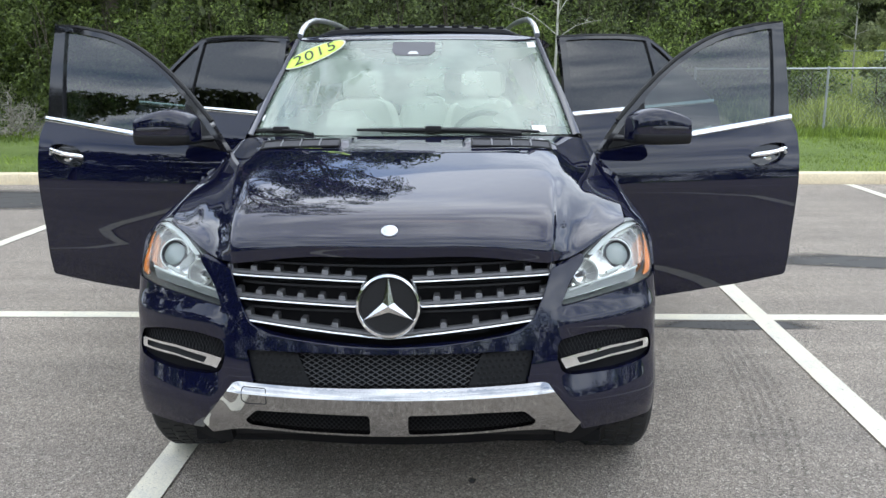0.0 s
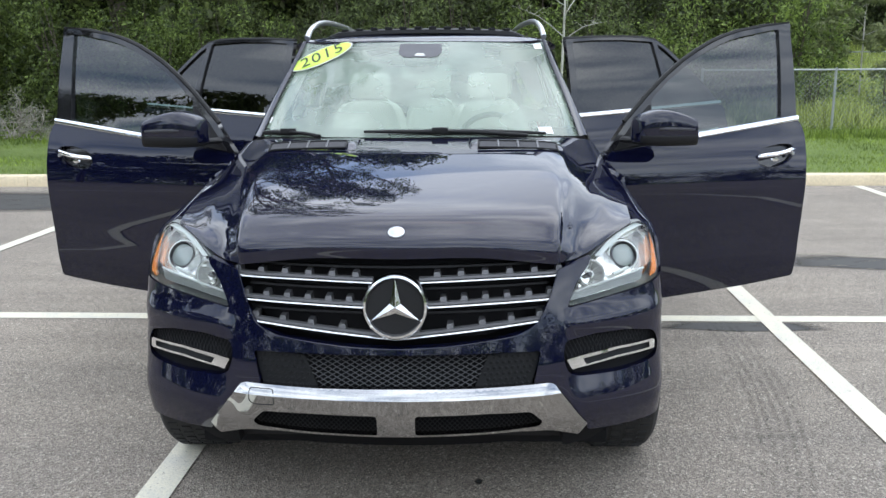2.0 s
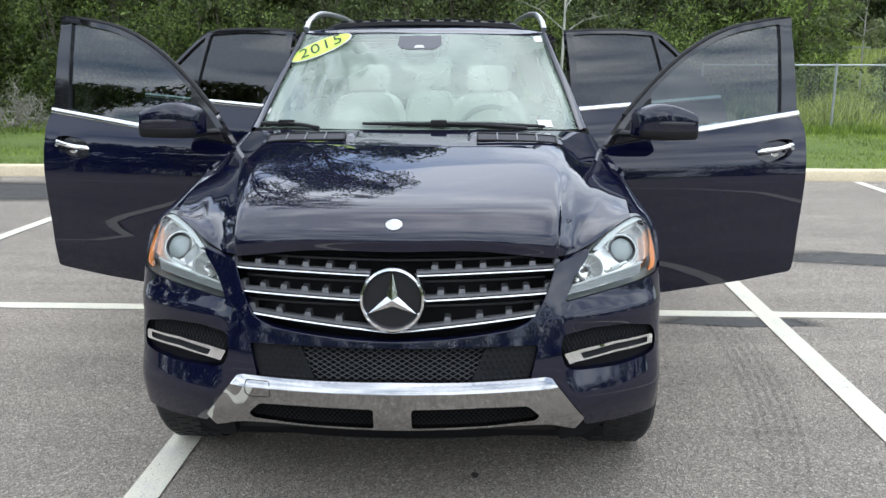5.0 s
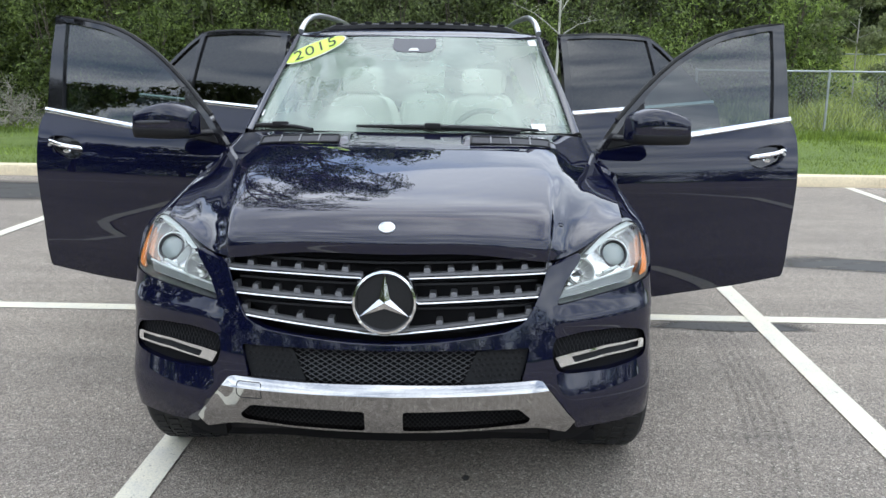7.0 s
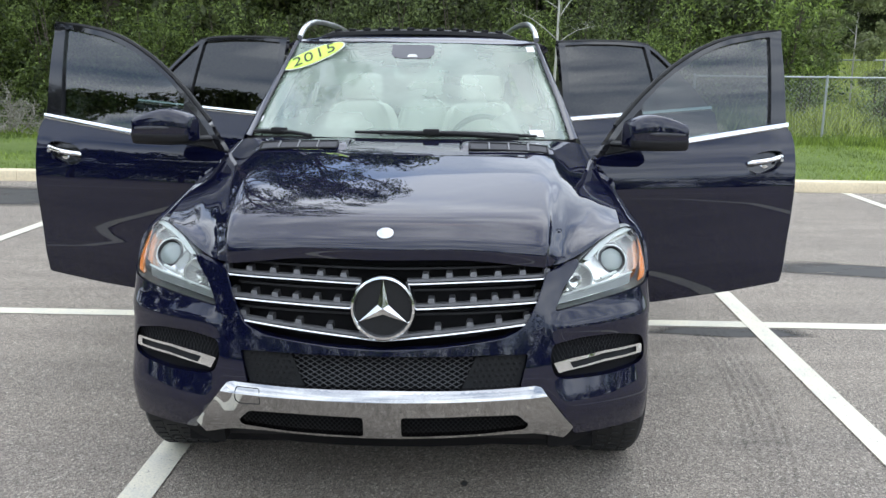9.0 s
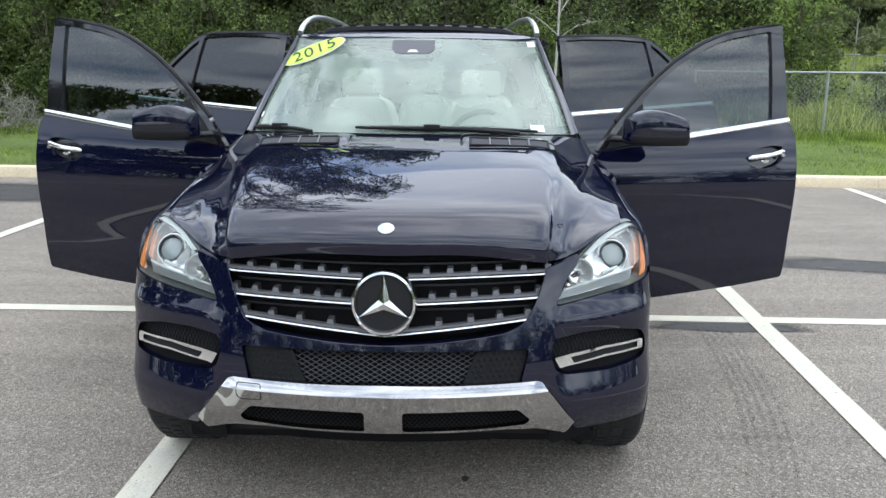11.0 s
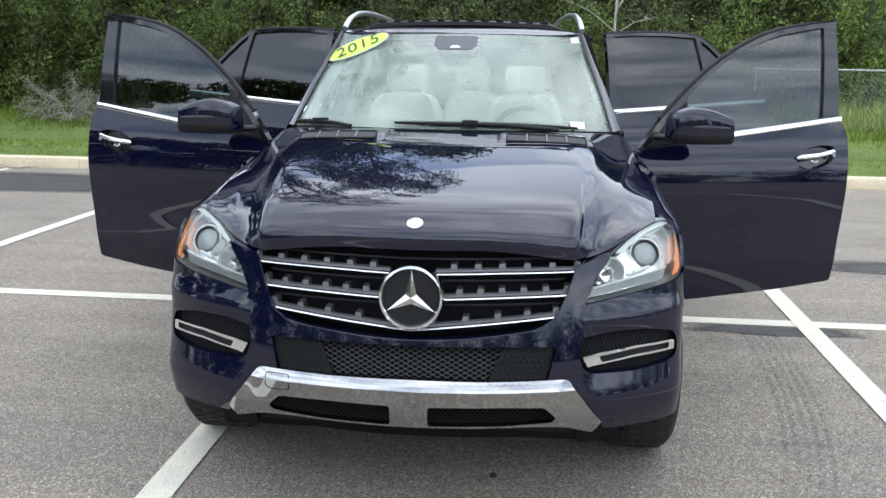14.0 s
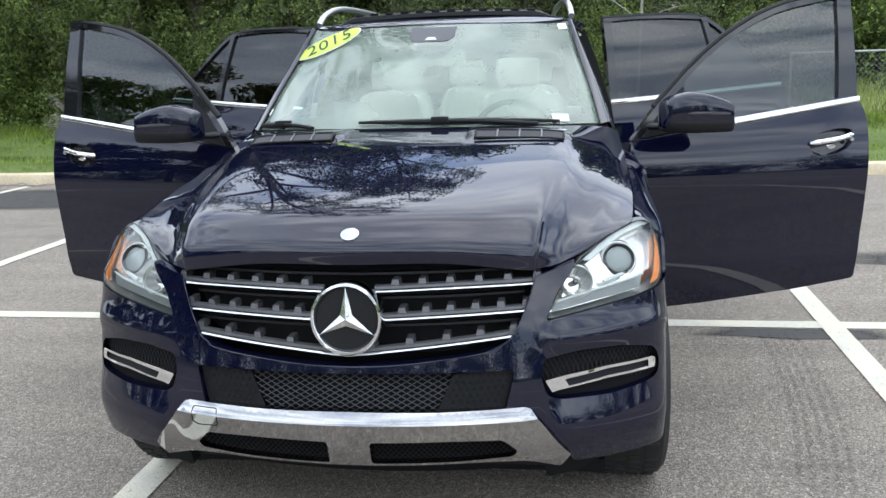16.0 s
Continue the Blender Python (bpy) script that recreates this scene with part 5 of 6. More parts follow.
glass_f = rounded([(0.292, 1.185), (0.292, 1.390), (0.40, 1.486), (0.50, 1.556), (0.60, 1.614), (0.69, 1.656), (0.77, 1.688), (0.86, 1.712), (1.02, 1.742), (1.085, 1.750), (1.040, 1.285), (0.52, 1.215)], 0.012, 0.03)
def stretch(pts):
    return [(u * 1.12, z - 0.03 if z < 1.4 else z - 0.01) for u, z in pts]


panel_r = [(0.0, 0.42), (-0.005, 0.80), (0.0, 1.282), (0.55, 1.318), (1.02, 1.350), (1.06, 1.33), (1.06, 1.18), (1.02, 1.0), (0.90, 0.86), (0.76, 0.72), (0.68, 0.56), (0.64, 0.43)]
upper_r = [(0.0, 1.286), (0.012, 1.755), (0.20, 1.768), (0.40, 1.772), (0.55, 1.768), (0.63, 1.752), (0.70, 1.70), (0.80, 1.60), (0.93, 1.46), (1.03, 1.356), (0.55, 1.322)]
glass_r1 = rounded([(0.045, 1.305), (0.055, 1.738), (0.20, 1.750), (0.40, 1.754), (0.60, 1.744), (0.655, 1.338), (0.30, 1.315)], 0.012, 0.03)
glass_r2 = rounded([(0.632, 1.728), (0.645, 1.720), (0.685, 1.688), (0.785, 1.586), (0.91, 1.455), (0.975, 1.378), (0.690, 1.348)], 0.012, 0.03)


def mirror_for(door, face):
    """Door mirror: shell, dark lower cap, indicator line, foot."""
    rows = []
    for u, v, zc, hw, hh in ((0.093, -0.105, 1.245, 0.002, 0.002), (0.095, -0.105, 1.245, 0.03, 0.035), (0.10, -0.110, 1.250, 0.055, 0.060), (0.125, -0.120, 1.258, 0.066, 0.074), (0.17, -0.132, 1.265, 0.074, 0.084), (0.22, -0.143, 1.266, 0.076, 0.086), (0.29, -0.156, 1.259, 0.073, 0.078), (0.345, -0.168, 1.249, 0.066, 0.066), (0.366, -0.174, 1.245, 0.055, 0.058), (0.371, -0.176, 1.243, 0.03, 0.035), (0.372, -0.176, 1.243, 0.002, 0.002)):
        ring = []
        for k in range(17):
            a = 2 * math.pi * k / 16
            c, s = math.cos(a), math.sin(a)
            c, s = math.copysign(abs(c) ** 0.55, c), math.copysign(abs(s) ** (0.6 if s > 0 else 0.35), s)
            ring.append((u, v + hw * c, zc + hh * s))
        rows.append(ring)
    shell = part("mirror_housing", face(loft(rows, 33, 28)), PAINT, door, "blue door mirror housing with black lower cap", local=True)
    low = []
    for r in rows:
        c = sum((Vector(p) for p in r[:16]), Vector()) / 16
        low.append([(u + 0.0005, c.y + (v - c.y) * 1.035, min(z, 1.229) - (0.004 if z < 1.2 else 0.0)) for u, v, z in r])
    part("mirror_lower_cap", face(loft(low, 33, 28)), BLACKPL, door, "black lower mirror cap", local=True)
    bm = bmesh.new()
    tube(bm, curve([(0.17, -0.2075, 1.262), (0.24, -0.2235, 1.262), (0.335, -0.229, 1.258), (0.362, -0.212, 1.256)], 14), [0.002, 0.005] + [0.0075] * 11 + [0.006], 8)
    part("turn_signal", face(bm), VENTGREY, door, "dark indicator strip", local=True)
    bm = bmesh.new()
    tube(bm, curve([(0.11, 0.03, 1.196), (0.12, -0.02, 1.198), (0.15, -0.07, 1.20), (0.21, -0.11, 1.20)], 10), [0.036, 0.034, 0.032, 0.032, 0.032, 0.032, 0.032, 0.032, 0.030, 0.026], 12)
    for q in bm.verts:
        q.co.z = 1.20 + (q.co.z - 1.20) * 0.5
    part("mirror_foot", face(bm), BLACKPL, door, local=True)
    part("sail_panel", face(skin(rounded([(0.06, 1.145), (0.285, 1.18), (0.285, 1.37), (0.20, 1.295)], 0.01), [], doorform(-0.002), 0.03, 0.02)), BLACKPL, door, "black triangular sail panel", local=True)


def handle_for(door, face, u0, u1, z0, z1):
    cup = rounded([(u0 + 0.0, z0 - 0.03), (u0 + 0.02, z0 + 0.035), (u0 + 0.1, z0 + 0.06), (u1, z1 + 0.03), (u1 + 0.01, z1 - 0.02), (u1 - 0.03, z1 - 0.06), (u0 + 0.08, z0 - 0.06)], 0.02, 0.02)
    part("handle_recess", face(skin(cup, [], doorform(0.03), 0.03)), BLACKGLOSS, door, local=True)
    bm = bmesh.new()
    n = 14
    pts = curve([(u0, lean_front(z0) - 0.004, z0), (u0 + 0.04, lean_front(z0) - 0.028, z0 + 0.008), ((u0 + u1) / 2, lean_front(z0) - 0.036, (z0 + z1) / 2), (u1 - 0.03, lean_front(z1) - 0.028, z1 - 0.004), (u1, lean_front(z1) - 0.004, z1)], n)
    tube(bm, pts, [0.010] + [0.0125] * (n - 2) + [0.010], 10)
    part("door_handle", face(bm), CHROME, door, "chrome door handle", local=True)
    bm = bmesh.new()
    um = (u0 + u1) / 2
    lathe(bm, [(0.0, 0.005), (0.020, 0.004), (0.024, 0.0)], Matrix.Translation((um + 0.015, lean_front(z0) + 0.024, z0 - 0.020)) @ Matrix.Rotation(radians(90), 4, "X") @ Matrix.Diagonal((1, 0.5, 1, 1)), 18)
    part("cup_plate", face(bm), CHROME, door, "small chrome plate in the handle cup", local=True)
    bm = bmesh.new()
    lathe(bm, [(0.0, 0.01), (0.009, 0.009), (0.010, 0)], Matrix.Translation((u1 - 0.008, lean_front(z1) - 0.012, z1 - 0.022)) @ Matrix.Rotation(radians(90), 4, "X"), 12)
    part("lock_barrel", face(bm), SATIN, door, local=True)


for sg in (1, -1):
    d, f = open_door("front_door", (0.93, 3.968), 15, panel_f, upper_f, [glass_f], [(0.30, 1.180), (0.52, 1.208), (1.138, 1.287)], GLASS_SIDE, "open dark blue front door with chrome belt trim", (0, 0, HOLE), sg)
    mirror_for(d, f)
    handle_for(d, f, 0.868, 1.078, 1.091, 1.127)
    d, f = open_door("rear_door", (0.955, 5.13), 22, stretch(panel_r), stretch(upper_r), [stretch(glass_r1), stretch(glass_r2)], stretch([(0.0, 1.292), (0.55, 1.328), (1.03, 1.362)]), GLASS_REAR, "open dark blue rear door with dark privacy glass", None, sg)
    handle_for(d, f, 0.90, 1.10, 1.13, 1.16)

# ---- cabin ----
CARPET = simple("beige_carpet", (0.62, 0.60, 0.54), 0.95, vary=0.12, relief=0.003)
bm = loft([[(x, 4.3, 0.50), (x, 4.6, 0.435), (x, 5.4, 0.435), (x, 5.7, 0.60), (x, 6.2, 0.72), (x, 6.9, 0.74)] for x in (-0.84, 0, 0.84)], 30, 6, way=(0, 0, 1))
part("cabin_floor", bm, CARPET, car, "beige carpeted cabin floor")
bm = loft([[(x, 6.28, 0.74), (x, 6.25, 1.0), (x, 6.34, 1.12), (x, 6.6, 1.16), (x, 7.0, 1.17)] for x in (-0.80, 0, 0.80)], 20, 6, way=(0, -1, 0.5))
part("luggage_cover", bm, TRIM, car, "pale luggage compartment cover")
lin = [[(0.88, y, 0.72), (0.90, y, 1.0), (0.88, y, 1.28)] for y in (5.75, 6.2, 6.85)]
pair("quarter_lining", loft(lin, 8, 8, way=(-1, 0, 0)), TRIM, car, "pale rear side lining")
lin = [[(0.872, y, 1.30), (0.80, y - 0.08, 1.50), (0.735, y - 0.15, 1.66)] for y in (6.18, 6.5, 6.82)]
pair("rear_pillar_lining", loft(lin, 8, 8, way=(-1, 0, 0)), TRIM, car, "pale rear pillar lining")
lin = [[(0.89, y, 0.5), (0.895, y, 0.9), (0.87, y, 1.2), (0.80, y, 1.45), (0.72, y, 1.67)] for y in (5.07, 5.14, 5.21)]
pair("centre_pillar_lining", loft(lin, 14, 5, way=(-1, 0, 0)), TRIM, car, "pale centre pillar lining")
lin = [[(x - 0.03, y + 0.035, z - 0.015), (x + 0.005, y + 0.10, z - 0.08), (x - 0.005, y + 0.165, z - 0.125)] for x, y, z in ((0.826, 4.115, 1.275), (0.785, 4.27, 1.40), (0.727, 4.455, 1.560), (0.678, 4.595, 1.70))]
pair("front_pillar_lining", loft(lin, 8, 16, way=(-1, 0, 0)), TRIM, car, "pale front pillar lining")
dashrows = [[(x, 3.80 + 0.35 * x * x, 1.205), (x, 4.0 + 0.2 * x * x, 1.225), (x, 4.2, 1.20), (x, 4.32, 1.12), (x, 4.34, 0.9), (x, 4.3, 0.6)] for x in (-0.79, -0.6, -0.3, 0, 0.3, 0.6, 0.79)]
part("dashboard", loft(dashrows, 20, 20, 0.02, flip=True, way=(0, 0, 1)), DASH, car, "grey moulded dashboard")
bm = bmesh.new()
WM = Matrix.Translation((0.38, 4.40, 1.135)) @ Matrix.Rotation(radians(64), 4, "X")
tube(bm, [WM @ Vector((0.19 * math.cos(a), 0.19 * math.sin(a), 0)) for a in np.linspace(0, 2 * math.pi, 41)], 0.016, 10, False)
for a in (0.15, math.pi - 0.15, -math.pi / 2):
    tube(bm, [WM @ Vector((0.05 * math.cos(a), 0.05 * math.sin(a), -0.02)), WM @ Vector((0.185 * math.cos(a), 0.185 * math.sin(a), 0))], 0.016, 8)
lathe(bm, [(0, 0.01), (0.06, 0.005), (0.075, -0.03), (0.04, -0.2)], WM, 20)
part("steering_wheel", bm, simple("grey_wheel_leather", (0.16, 0.16, 0.145), 0.6, vary=0.1), car, "grey leather steering wheel")


def seat(x, y, w):
    bm = bmesh.new()
    box(bm, (x, y, 0.72), (w, 0.52, 0.20), Matrix.Rotation(radians(6), 4, "X"), 0.06)
    s = part("seat_cushion", bm, SEAT, car, "pale beige leather seat")
    rows = []
    for z, dy, hw, d in ((0.70, 0.0, 0.46, 0.10), (0.85, 0.03, 0.50, 0.12), (1.05, 0.08, 0.50, 0.11), (1.22, 0.13, 0.46, 0.09), (1.33, 0.165, 0.36, 0.07), (1.36, 0.175, 0.2, 0.03)):
        rows.append([(x + w * hw * a, y + 0.26 + dy + d * b, z) for a, b in ((-1, 0.2), (-0.85, -0.8), (-0.6, -0.55), (0, -0.4), (0.6, -0.55), (0.85, -0.8), (1, 0.2), (0.8, 0.9), (0, 1), (-0.8, 0.9), (-1, 0.2))])
    part("backrest", loft(rows, 41, 24, flip=True), SEAT, s)
    bm = bmesh.new()
    box(bm, (x, y + 0.47, 1.45), (0.26, 0.09, 0.17), Matrix.Rotation(radians(-10), 4, "X"), 0.04)
    part("headrest", bm, SEAT, s)


for sx in (0.38, -0.38):
    seat(sx, 4.78, 0.52)
for sx in (0.45, 0, -0.45):
    seat(sx, 5.62, 0.44)
bm = bmesh.new()
box(bm, (0, 4.9, 0.68), (0.22, 0.9, 0.34), None, 0.04)
part("centre_console", bm, DASH, car, "grey centre console")


# ---- trees, bushes, fence, grass ----
def leaf_cloud(bm, rng, centres, n, size, squash=1.0):
    """Small folded leaves scattered round clump centres."""
    cs = np.array([c[:3] for c in centres])
    rs = np.array([c[3] for c in centres])
    w = rs ** 2
    pick = rng.choice(len(cs), n, p=w / w.sum())
    d = rng.normal(size=(n, 3))
    d /= np.linalg.norm(d, axis=1)[:, None]
    pos = cs[pick] + d * (rs[pick] * rng.uniform(0.35, 1.05, n) ** 0.6)[:, None] * np.array([1, 1, squash])
    ax = rng.normal(size=(n, 3))
    ax /= np.linalg.norm(ax, axis=1)[:, None]
    ay = np.cross(ax, rng.normal(size=(n, 3)))
    ay /= np.linalg.norm(ay, axis=1)[:, None]
    sz = size * rng.uniform(0.6, 1.4, n)
    verts = np.stack([pos - ax * sz[:, None], pos + ay * sz[:, None] * 0.42, pos + ax * sz[:, None], pos - ay * sz[:, None] * 0.42], 1).reshape(-1, 3)
    return verts, np.arange(4 * n).reshape(-1, 4)


def leaf_mesh(name, verts, faces, mat):
    me = bpy.data.meshes.new(name)
    me.from_pydata(verts.tolist(), [], faces.tolist())
    me.materials.append(mat)
    return me


def limb_set(rng, h, lean, spread, n, bare=0.25):
    """Trunk points and limbs as tapered lines."""
    trunk = [Vector((lean * (k / 6) ** 1.5 + rng.normal() * 0.05 * k / 6, rng.normal() * 0.06 * k / 6, h * k / 6)) for k in range(7)]
    limbs = []
    for i in range(n):
        f = bare + (1 - bare) * (i + rng.uniform(0, 0.8)) / n
        k = min(5, int(f * 6))
        a = trunk[k].lerp(trunk[k + 1], f * 6 - k)
        ang = i * 2.4 + rng.uniform(-0.4, 0.4)
        ln = spread * (1.15 - 0.6 * f) * rng.uniform(0.7, 1.2)
        b = a + Vector((math.cos(ang) * ln, math.sin(ang) * ln, ln * rng.uniform(0.2, 0.6)))
        m = a.lerp(b, 0.5) + Vector((rng.normal() * 0.1, rng.normal() * 0.1, ln * 0.08))
        limbs.append((a, m, b))
    return trunk, limbs


def tree(name, seed, h, spread, leaves, size, mat, bark, label, loc, bare=0.25, r0=0.11, nl=16, fill=1.0, twigs=3):
    rng = np.random.default_rng(seed)
    e = thing(name, loc, label, "tree")
    trunk, limbs = limb_set(rng, h, rng.normal() * 0.4, spread, nl, bare)
    bm = bmesh.new()
    tube(bm, trunk, [r0 * (1.15 - 0.95 * k / 6) for k in range(7)], 8)
    t = part("trunk", bm, bark, e, local=True)
    bm = bmesh.new()
    tips = []
    for a, m, b in limbs:
        tube(bm, curve([a, m, b], 5), [r0 * 0.35, r0 * 0.3, r0 * 0.22, r0 * 0.15, r0 * 0.06], 5)
        for s in range(twigs):
            st = m.lerp(b, 0.9 * s / twigs)
            q = st + Vector((rng.normal() * 0.35, rng.normal() * 0.35, rng.uniform(0.0, 0.4))) * spread * 0.35
            tube(bm, [st, st.lerp(q, 0.5) + Vector((0, 0, 0.04)), q], [r0 * 0.12, r0 * 0.08, r0 * 0.03], 4)
            tips.append((*q, spread * 0.26 * fill * rng.uniform(0.6, 1.3)))
        tips.append((*b, spread * 0.3 * fill * rng.uniform(0.6, 1.3)))
    tagged(part("branchwork", bm, bark, e, local=True), kind="stuff")
    if leaves:
        v, f = leaf_cloud(None, rng, tips, leaves, size, 0.75)
        ob = new("crown", leaf_mesh("crown", v, f, mat))
        ob.parent = e
        tagged(ob, kind="stuff")
    return e


def bush(name, seed, h, w, leaves, size, mat, label, loc):
    rng = np.random.default_rng(seed)
    e = thing(name, loc, label, "bush")
    bm = bmesh.new()
    tips = []
    for i in range(9):
        a = i * 2.4
        r = w * rng.uniform(0.1, 0.5)
        top = Vector((math.cos(a) * r, math.sin(a) * r * 0.7, h * rng.uniform(0.45, 0.95)))
        tube(bm, curve([(math.cos(a) * 0.08, math.sin(a) * 0.08, -0.05), top * 0.5 + Vector((rng.normal() * 0.08, rng.normal() * 0.08, 0)), top], 5), [0.03, 0.025, 0.02, 0.014, 0.006], 5)
        for k in range(9):
            f = (k + 0.6) / 9
            tips.append((top.x * f + rng.normal() * w * 0.20, top.y * f + rng.normal() * w * 0.16, max(0.15, top.z * f + rng.normal() * 0.15), w * rng.uniform(0.10, 0.22)))
    part("woody_base", bm, BARK, e, local=True)
    v, f = leaf_cloud(None, rng, tips, leaves, size, 0.85)
    v[:, 2] = np.maximum(v[:, 2], 0.02)
    ob = new("foliage", leaf_mesh("foliage", v, f, mat))
    ob.parent = e
    tagged(ob, kind="stuff")
    return e


def put(e, x, y, turn, s, z=0.2):
    e.scale = (s, s, s)
    c = copy_thing(e, Matrix.Translation((x, y, z)) @ Matrix.Rotation(turn, 4, "Z"))
    e.scale = (1, 1, 1)
    return c


rs = random.Random(5)
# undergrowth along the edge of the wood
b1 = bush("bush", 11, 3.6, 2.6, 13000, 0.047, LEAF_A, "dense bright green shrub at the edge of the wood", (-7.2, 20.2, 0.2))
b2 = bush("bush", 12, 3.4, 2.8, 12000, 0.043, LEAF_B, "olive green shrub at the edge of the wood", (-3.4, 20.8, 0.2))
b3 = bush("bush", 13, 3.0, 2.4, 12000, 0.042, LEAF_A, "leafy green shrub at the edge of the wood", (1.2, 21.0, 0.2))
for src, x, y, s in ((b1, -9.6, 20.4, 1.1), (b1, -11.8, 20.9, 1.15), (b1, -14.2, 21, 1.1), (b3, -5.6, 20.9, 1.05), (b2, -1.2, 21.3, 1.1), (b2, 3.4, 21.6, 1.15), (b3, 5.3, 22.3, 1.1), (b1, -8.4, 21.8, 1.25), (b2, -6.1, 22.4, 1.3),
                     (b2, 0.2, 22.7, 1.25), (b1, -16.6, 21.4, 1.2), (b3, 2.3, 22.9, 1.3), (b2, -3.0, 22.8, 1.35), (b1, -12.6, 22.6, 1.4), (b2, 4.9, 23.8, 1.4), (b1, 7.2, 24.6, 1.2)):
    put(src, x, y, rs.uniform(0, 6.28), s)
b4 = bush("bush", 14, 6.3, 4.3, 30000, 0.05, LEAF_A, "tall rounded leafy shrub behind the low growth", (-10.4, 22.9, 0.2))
for x, y, s in ((-13.6, 23.2, 1.05), (-7.2, 23.4, 0.92), (-16.6, 23.4, 1.0), (-19.6, 23.2, 1.0)):
    put(b4, x, y, rs.uniform(0, 6.28), s)
t1 = tree("tree", 21, 8.4, 3.2, 15000, 0.13, LEAF_T, BARK, "tall leafy broadleaf tree of the wood", (-5.0, 24.5, 0.2), 0.2)
t2 = tree("tree", 22, 8.8, 3.1, 14000, 0.14, LEAF_T, BARK, "tall bright green tree of the wood", (-10.0, 24.0, 0.2), 0.15)
t3 = tree("tree", 23, 8.2, 2.9, 13000, 0.12, LEAF_T, BARK, "dark olive tree of the wood", (-2.4, 26.8, 0.2), 0.12)
tall = tree("tree", 27, 22.0, 6.4, 40000, 0.080, LEAF_T, BARK, "tall open-crowned tree standing over the wood", (-9.0, 22.5, 0.2), 0.26, 0.24, 46, 0.34, 9)
for src, x, y, s in ((t2, -13.5, 24.5, 1.0), (t1, -16.5, 25, 1.05), (t3, -7.6, 25.4, 1.05), (t2, -2.2, 25.4, 0.9), (t1, 3.6, 25.6, 0.95), (t3, 6.2, 26.6, 1.0), (t3, -19.5, 25.5, 1.1), (t2, -11.8, 28, 1.1), (t1, -8.4, 28.6, 1.15), (t3, -4.2, 28.4, 1.2),
                     (t1, 0.6, 28.8, 1.1), (t2, 4.4, 29.2, 1.0), (t1, 8.4, 30, 1.0), (t3, -15.4, 28.6, 1.2), (t1, -23, 26, 1.15), (t2, -27, 27, 1.1), (t3, -20.6, 29.5, 1.2), (t3, 2.4, 32, 1.3), (t1, -2.0, 32, 1.25), (t3, -6.5, 32, 1.3), (t3, -11, 32, 1.3), (t3, 7.0, 33, 1.2)):
    put(src, x, y, rs.uniform(0, 6.28), s * (0.92 if x > -1 else 1.08))
put(tall, -5.0, 26.5, 1.0, 0.68)
put(tall, 8.6, 31.0, 4.0, 0.36)
for x, y, s in ((25.5, 23.0, 0.5), (22.5, 6.0, 0.5)):
    put(tall, x, y, x, s)
for i in range(14):
    put((b2, b1, b3)[i % 3], -24 + i * 2.6, 25.6 + rs.uniform(-0.8, 0.8), rs.uniform(0, 6.28), rs.uniform(1.4, 1.7))
    put((b2, b3)[i % 2], -25 + i * 2.7, 30 + rs.uniform(-0.8, 0.8), rs.uniform(0, 6.28), rs.uniform(1.8, 2.2))
for i in range(9):
    put((b2, b3)[i % 2], -17 + i * 3.1, 34.5 + rs.uniform(-0.8, 0.8), rs.uniform(0, 6.28), rs.uniform(2.8, 3.2))
# woods behind the field
for i in range(11):
    src = (t1, t3)[i % 2]
    put(src, 11 + i * 3.6 + rs.uniform(-1, 1), 44 + rs.uniform(-3, 4), rs.uniform(0, 6.28), rs.uniform(1.3, 1.5), 2.7)
    put(src, 9 + i * 3.6 + rs.uniform(-1, 1), 50 + rs.uniform(-3, 4), rs.uniform(0, 6.28), rs.uniform(1.5, 1.8), 2.7)
for i in range(10):
    put(b2, 10 + i * 3.3, 46.5 + rs.uniform(-1, 1), rs.uniform(0, 6.28), rs.uniform(2.0, 2.5), 2.6)
for i in range(9):
    put(b2, 12 + i * 3.4, 42 + rs.uniform(-1, 1), rs.uniform(0, 6.28), 1.5, 2.7)
for i in range(12):
    put((b2, b3)[i % 2], 8 + i * 4.2, 56 + rs.uniform(-1, 1), rs.uniform(0, 6.28), rs.uniform(3.0, 3.6), 2.7)
pale = tree("tree", 31, 7.6, 1.25, 16000, 0.075, LEAF_D, PALEBARK, "slim pale green young tree in the field", (12.5, 26.2, 0.85), 0.06, 0.024, 26)
bare = tree("bare_tree", 33, 6.5, 1.6, 0, 0.1, LEAF_B, PALEBARK, "thin pale tree with bare branches", (2.5, 19.6, 0.25), 0.3, 0.034, 22, 1.0, 6)
for i, (x, y) in enumerate(((10.6, 20.5), (11.5, 22.0), (9.8, 23.0), (12.6, 21.3), (13.8, 23.0))):
    s = bush("sapling", 41 + i, 1.6, 0.9, 1500, 0.045, LEAF_C, "young pale green sapling in the tall grass", (x, y, 0.35))
# wood running on down the side of the lot
for i in range(9):
    put((t1, t3, t2)[i % 3], -27 + rs.uniform(-1.5, 1.5), 20 - i * 5.5, rs.uniform(0, 6.28), rs.uniform(1.0, 1.15) * (1.1 if i < 4 else 1.22), 0.1)
# dense low wood all round the far side of the lot
for i in range(30):
    a = radians(172 + i * 6.9)
    put((b2, b3)[i % 2], 44 * math.cos(a) + rs.uniform(-1, 1), 44 * math.sin(a) + rs.uniform(-1, 1), rs.uniform(0, 6.28), rs.uniform(2.6, 3.1), 0.05)


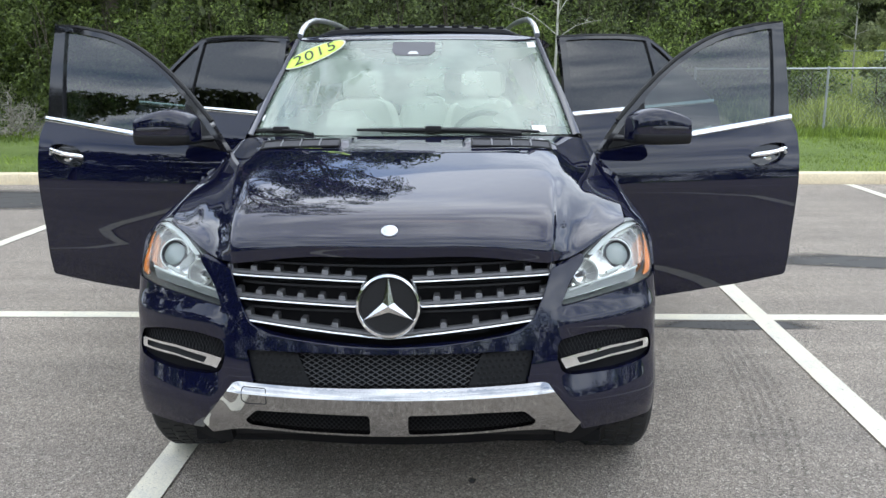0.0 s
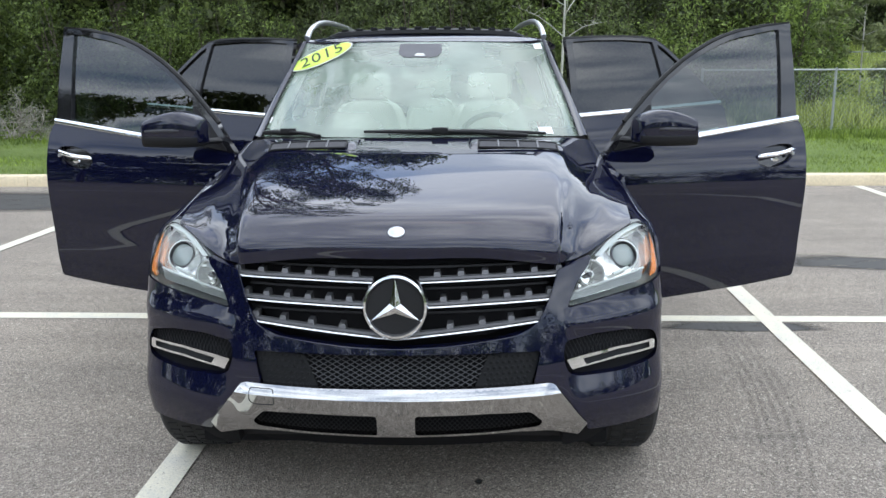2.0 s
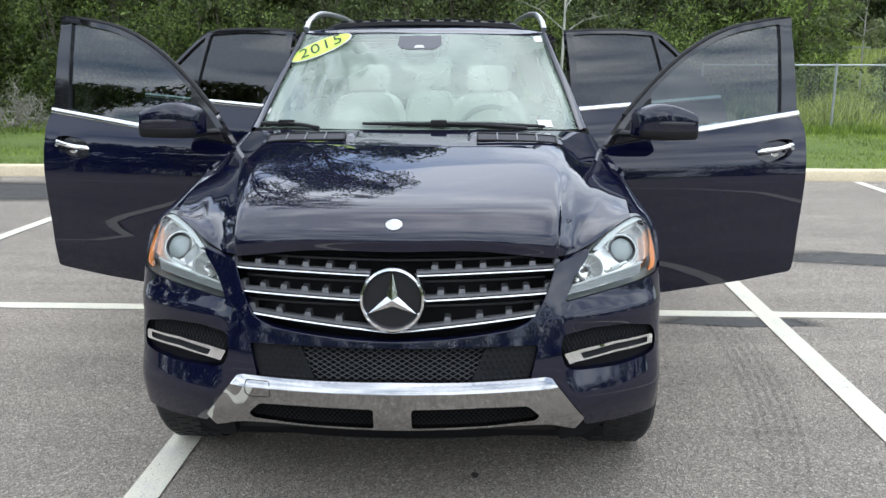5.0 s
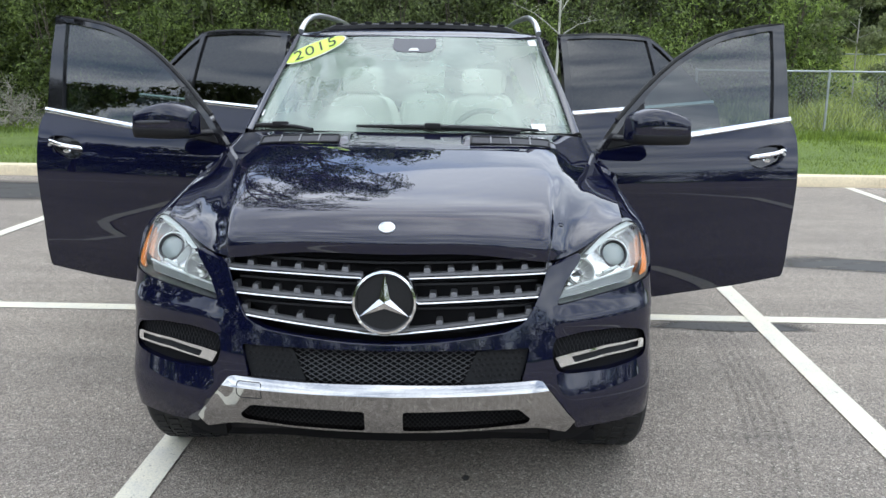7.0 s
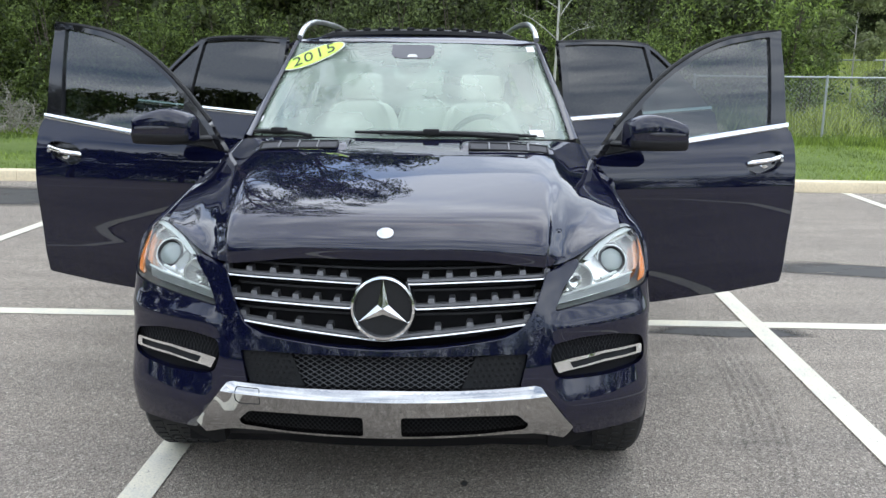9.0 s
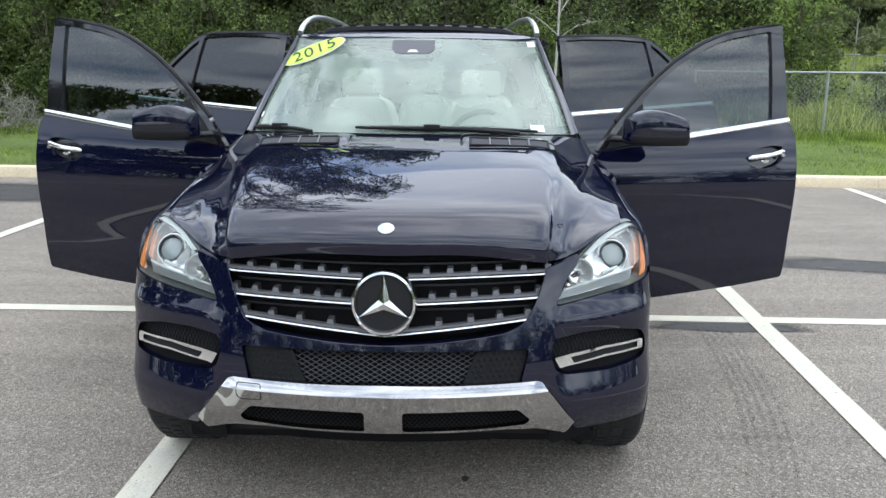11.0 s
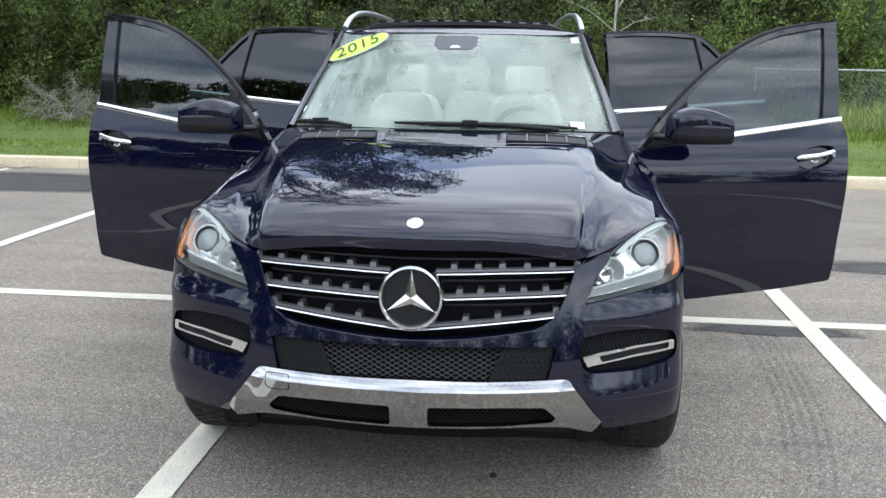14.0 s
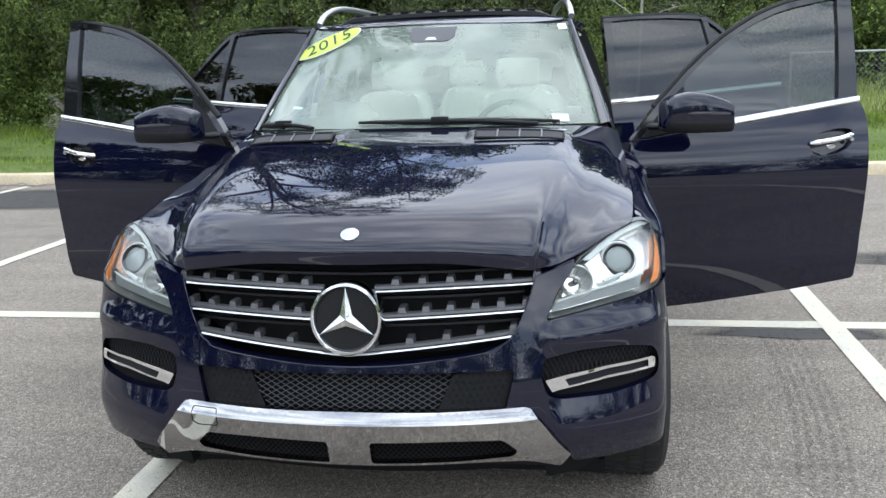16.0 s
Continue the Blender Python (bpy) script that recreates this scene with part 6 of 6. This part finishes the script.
def dead_brush(loc, seed, h, n, label):
    """A tangle of forked dead boughs hung with grey moss."""
    rng = np.random.default_rng(seed)
    e = thing("dead_brush", loc, label, "brush", "dead brush piles")
    boughs, tips = [], []

    def bough(p, d, length, r, depth):
        pts = [p]
        for k in range(5):
            d = (d + Vector((rng.normal(), rng.normal(), rng.normal() - 0.15)) * 0.28).normalized()
            q = pts[-1] + d * length / 5
            pts.append(Vector((q.x, q.y, max(0.02, q.z))))
        boughs.append((pts, [r * (1 - 0.8 * k / 5) for k in range(6)]))
        tips.append((*pts[4], 0.09))
        tips.append((*pts[2], 0.07))
        if depth:
            for k in (2, 3, 4):
                a = rng.uniform(0, 6.28)
                bough(pts[k], (d + Vector((math.cos(a), 0.6 * math.sin(a), rng.uniform(-0.3, 0.7)))).normalized(), length * rng.uniform(0.4, 0.65), r * 0.55, depth - 1)

    for i in range(n):
        a = rng.uniform(0, 6.28)
        bough(Vector((rng.normal() * 0.35, rng.normal() * 0.2, 0.02)), Vector((math.cos(a), 0.5 * math.sin(a), rng.uniform(0.1, 1.3))).normalized(), h * rng.uniform(0.5, 1.0), 0.022, 2)
    bm = bmesh.new()
    for pts, rads in boughs:
        tube(bm, pts, rads, 4)
    tagged(part("twig_tangle", bm, TWIG, e, local=True), kind="stuff")
    v, f = leaf_cloud(None, rng, tips, 130 * n, 0.022, 1.4)
    v[:, 2] = np.maximum(v[:, 2], 0.01)
    ob = new("hanging_moss", leaf_mesh("hanging_moss", v, f, MOSS))
    ob.parent = e
    tagged(ob, kind="stuff")


def kerb_litter(x, y, turn, length, seed):
    """One dry fallen twig lying against the kerb."""
    rng = np.random.default_rng(seed)
    bm = bmesh.new()
    p = [Vector((k / 6 * length - length / 2, rng.normal() * 0.02, 0.014 + 0.012 * abs(rng.normal()))) for k in range(7)]
    tube(bm, p, [0.009, 0.009, 0.008, 0.007, 0.006, 0.005, 0.003], 5)
    for k in (2, 3, 5):
        q = p[k] + Vector((0.06 + 0.08 * rng.uniform(), rng.normal() * 0.05, 0.02))
        tube(bm, [p[k], p[k].lerp(q, 0.5) + Vector((0, 0.012, 0.004)), q], [0.005, 0.004, 0.002], 4)
    ob = solo("fallen_twig", bm, TWIG, "dry brown twig lying on the asphalt by the kerb", "twig", "twigs by the kerb")
    ob.matrix_world = Matrix.Translation((x, y, 0.0)) @ Matrix.Rotation(turn, 4, "Z")


for i, (x, turn, length) in enumerate(((-8.4, 0.1, 0.7), (-7.9, -0.2, 0.5), (-7.5, 0.15, 0.8), (-7.1, 2.9, 0.45), (-6.8, 0.3, 0.4), (-8.9, -0.1, 0.6))):
    kerb_litter(x, 11.40 + 0.03 * (i % 3) - 0.09, turn, length, 80 + i)
MOSS = leaf_mat("grey_hanging_moss", (0.16, 0.16, 0.12), (0.34, 0.34, 0.28))
dead_brush((-9.2, 17.6, 0.26), 51, 1.25, 13, "grey tangle of dead mossy branches on the grass")
dead_brush((-8.2, 17.9, 0.26), 52, 0.85, 9, "low grey tangle of dead branches on the grass")
dead_brush((-10.4, 17.8, 0.26), 53, 1.1, 8, "grey tangle of dead branches at the wood's edge")


def blades(n, area, h, w, seed, z_of):
    rng = np.random.default_rng(seed)
    x0, x1, y0, y1 = area
    px, py = rng.uniform(x0, x1, n), rng.uniform(y0, y1, n)
    a = rng.uniform(0, 6.28, n)
    hh = h * rng.uniform(0.5, 1.3, n)
    ww = w * rng.uniform(0.6, 1.3, n)
    pz = z_of(px, py)
    lx, ly = rng.normal(size=n) * hh * 0.35, rng.normal(size=n) * hh * 0.35
    v = np.stack([np.stack([px - np.cos(a) * ww, py - np.sin(a) * ww, pz], 1), np.stack([px + np.cos(a) * ww, py + np.sin(a) * ww, pz], 1), np.stack([px + lx, py + ly, pz + hh], 1)], 1).reshape(-1, 3)
    return v, np.arange(3 * n).reshape(-1, 3)


zed = lambda x, y: 0.12 + 0.02 * np.clip(y - 12, 0, 20) + 0.05 * np.sin(x * 0.5 + y) * (y > 13) + rise(x, y)
for name, n, area, h, w, seed, mat, label in (("grass", 60000, (-16, 16, 11.9, 16.5), 0.075, 0.007, 61, GRASSBLADE, "short mown green grass behind the kerb"), ("grass", 40000, (-18, 16, 16.5, 21.5), 0.16, 0.011, 62, GRASSBLADE, "longer green grass before the wood"),
                                              ("tall_grass", 70000, (6, 30, 19.3, 43), 0.5, 0.016, 63, FIELD, "tall pale green grass of the fenced field")):
    v, f = blades(n, area, h, w, seed, zed)
    tagged(new(name, leaf_mesh(name, v, f, mat)), label, "grass", kind="stuff")


# chain-link fences
def fence(pts, h, zb, label):
    e = thing("fence", (pts[0][0], pts[0][1], zb), label, "fence", "wire fences")
    for (ax, ay), (bx, by) in zip(pts, pts[1:]):
        ln = math.hypot(bx - ax, by - ay)
        n = max(1, int(ln / 2.6))
        for k in range(n + 1):
            x, y = ax + (bx - ax) * k / n, ay + (by - ay) * k / n
            bm = bmesh.new()
            tube(bm, [(x, y, zb - 0.1), (x, y, zb + h + 0.05)], 0.03, 8)
            part("post", bm, STEEL, e)
        bm = bmesh.new()
        tube(bm, [(ax, ay, zb + h), (bx, by, zb + h)], 0.021, 8)
        part("top_rail", bm, STEEL, e)
        bm = bmesh.new()
        ux, uy = (bx - ax) / ln, (by - ay) / ln
        stepw = 0.11
        for k in range(-int(h / stepw), int(ln / stepw)):
            for d in (1, -1):
                s0 = k * stepw if d > 0 else k * stepw + h
                a0, z0, a1, z1 = s0, zb + 0.03, s0 + d * h, zb + h
                q = [(a0, z0), (a1, z1)]
                if min(a0, a1) < 0 or max(a0, a1) > ln:
                    t0, t1 = [(t - a0) / (a1 - a0) for t in (0, ln)]
                    lo, hi = max(0, min(t0, t1)), min(1, max(t0, t1))
                    if hi <= lo:
                        continue
                    q = [(a0 + (a1 - a0) * t, z0 + (z1 - z0) * t) for t in (lo, hi)]
                tube(bm, [(ax + ux * a, ay + uy * a, z) for a, z in q], 0.0019, 3, False)
        part("wire_mesh", bm, STEEL, e)


fence([(5.7, 19.3), (11.75, 19.3), (17.0, 17.6)], 1.42, 0.22, "grey chain-link fence along the field")
fence([(8.0, 27.5), (26.0, 27.0)], 1.85, 0.40, "taller grey chain-link fence across the field")
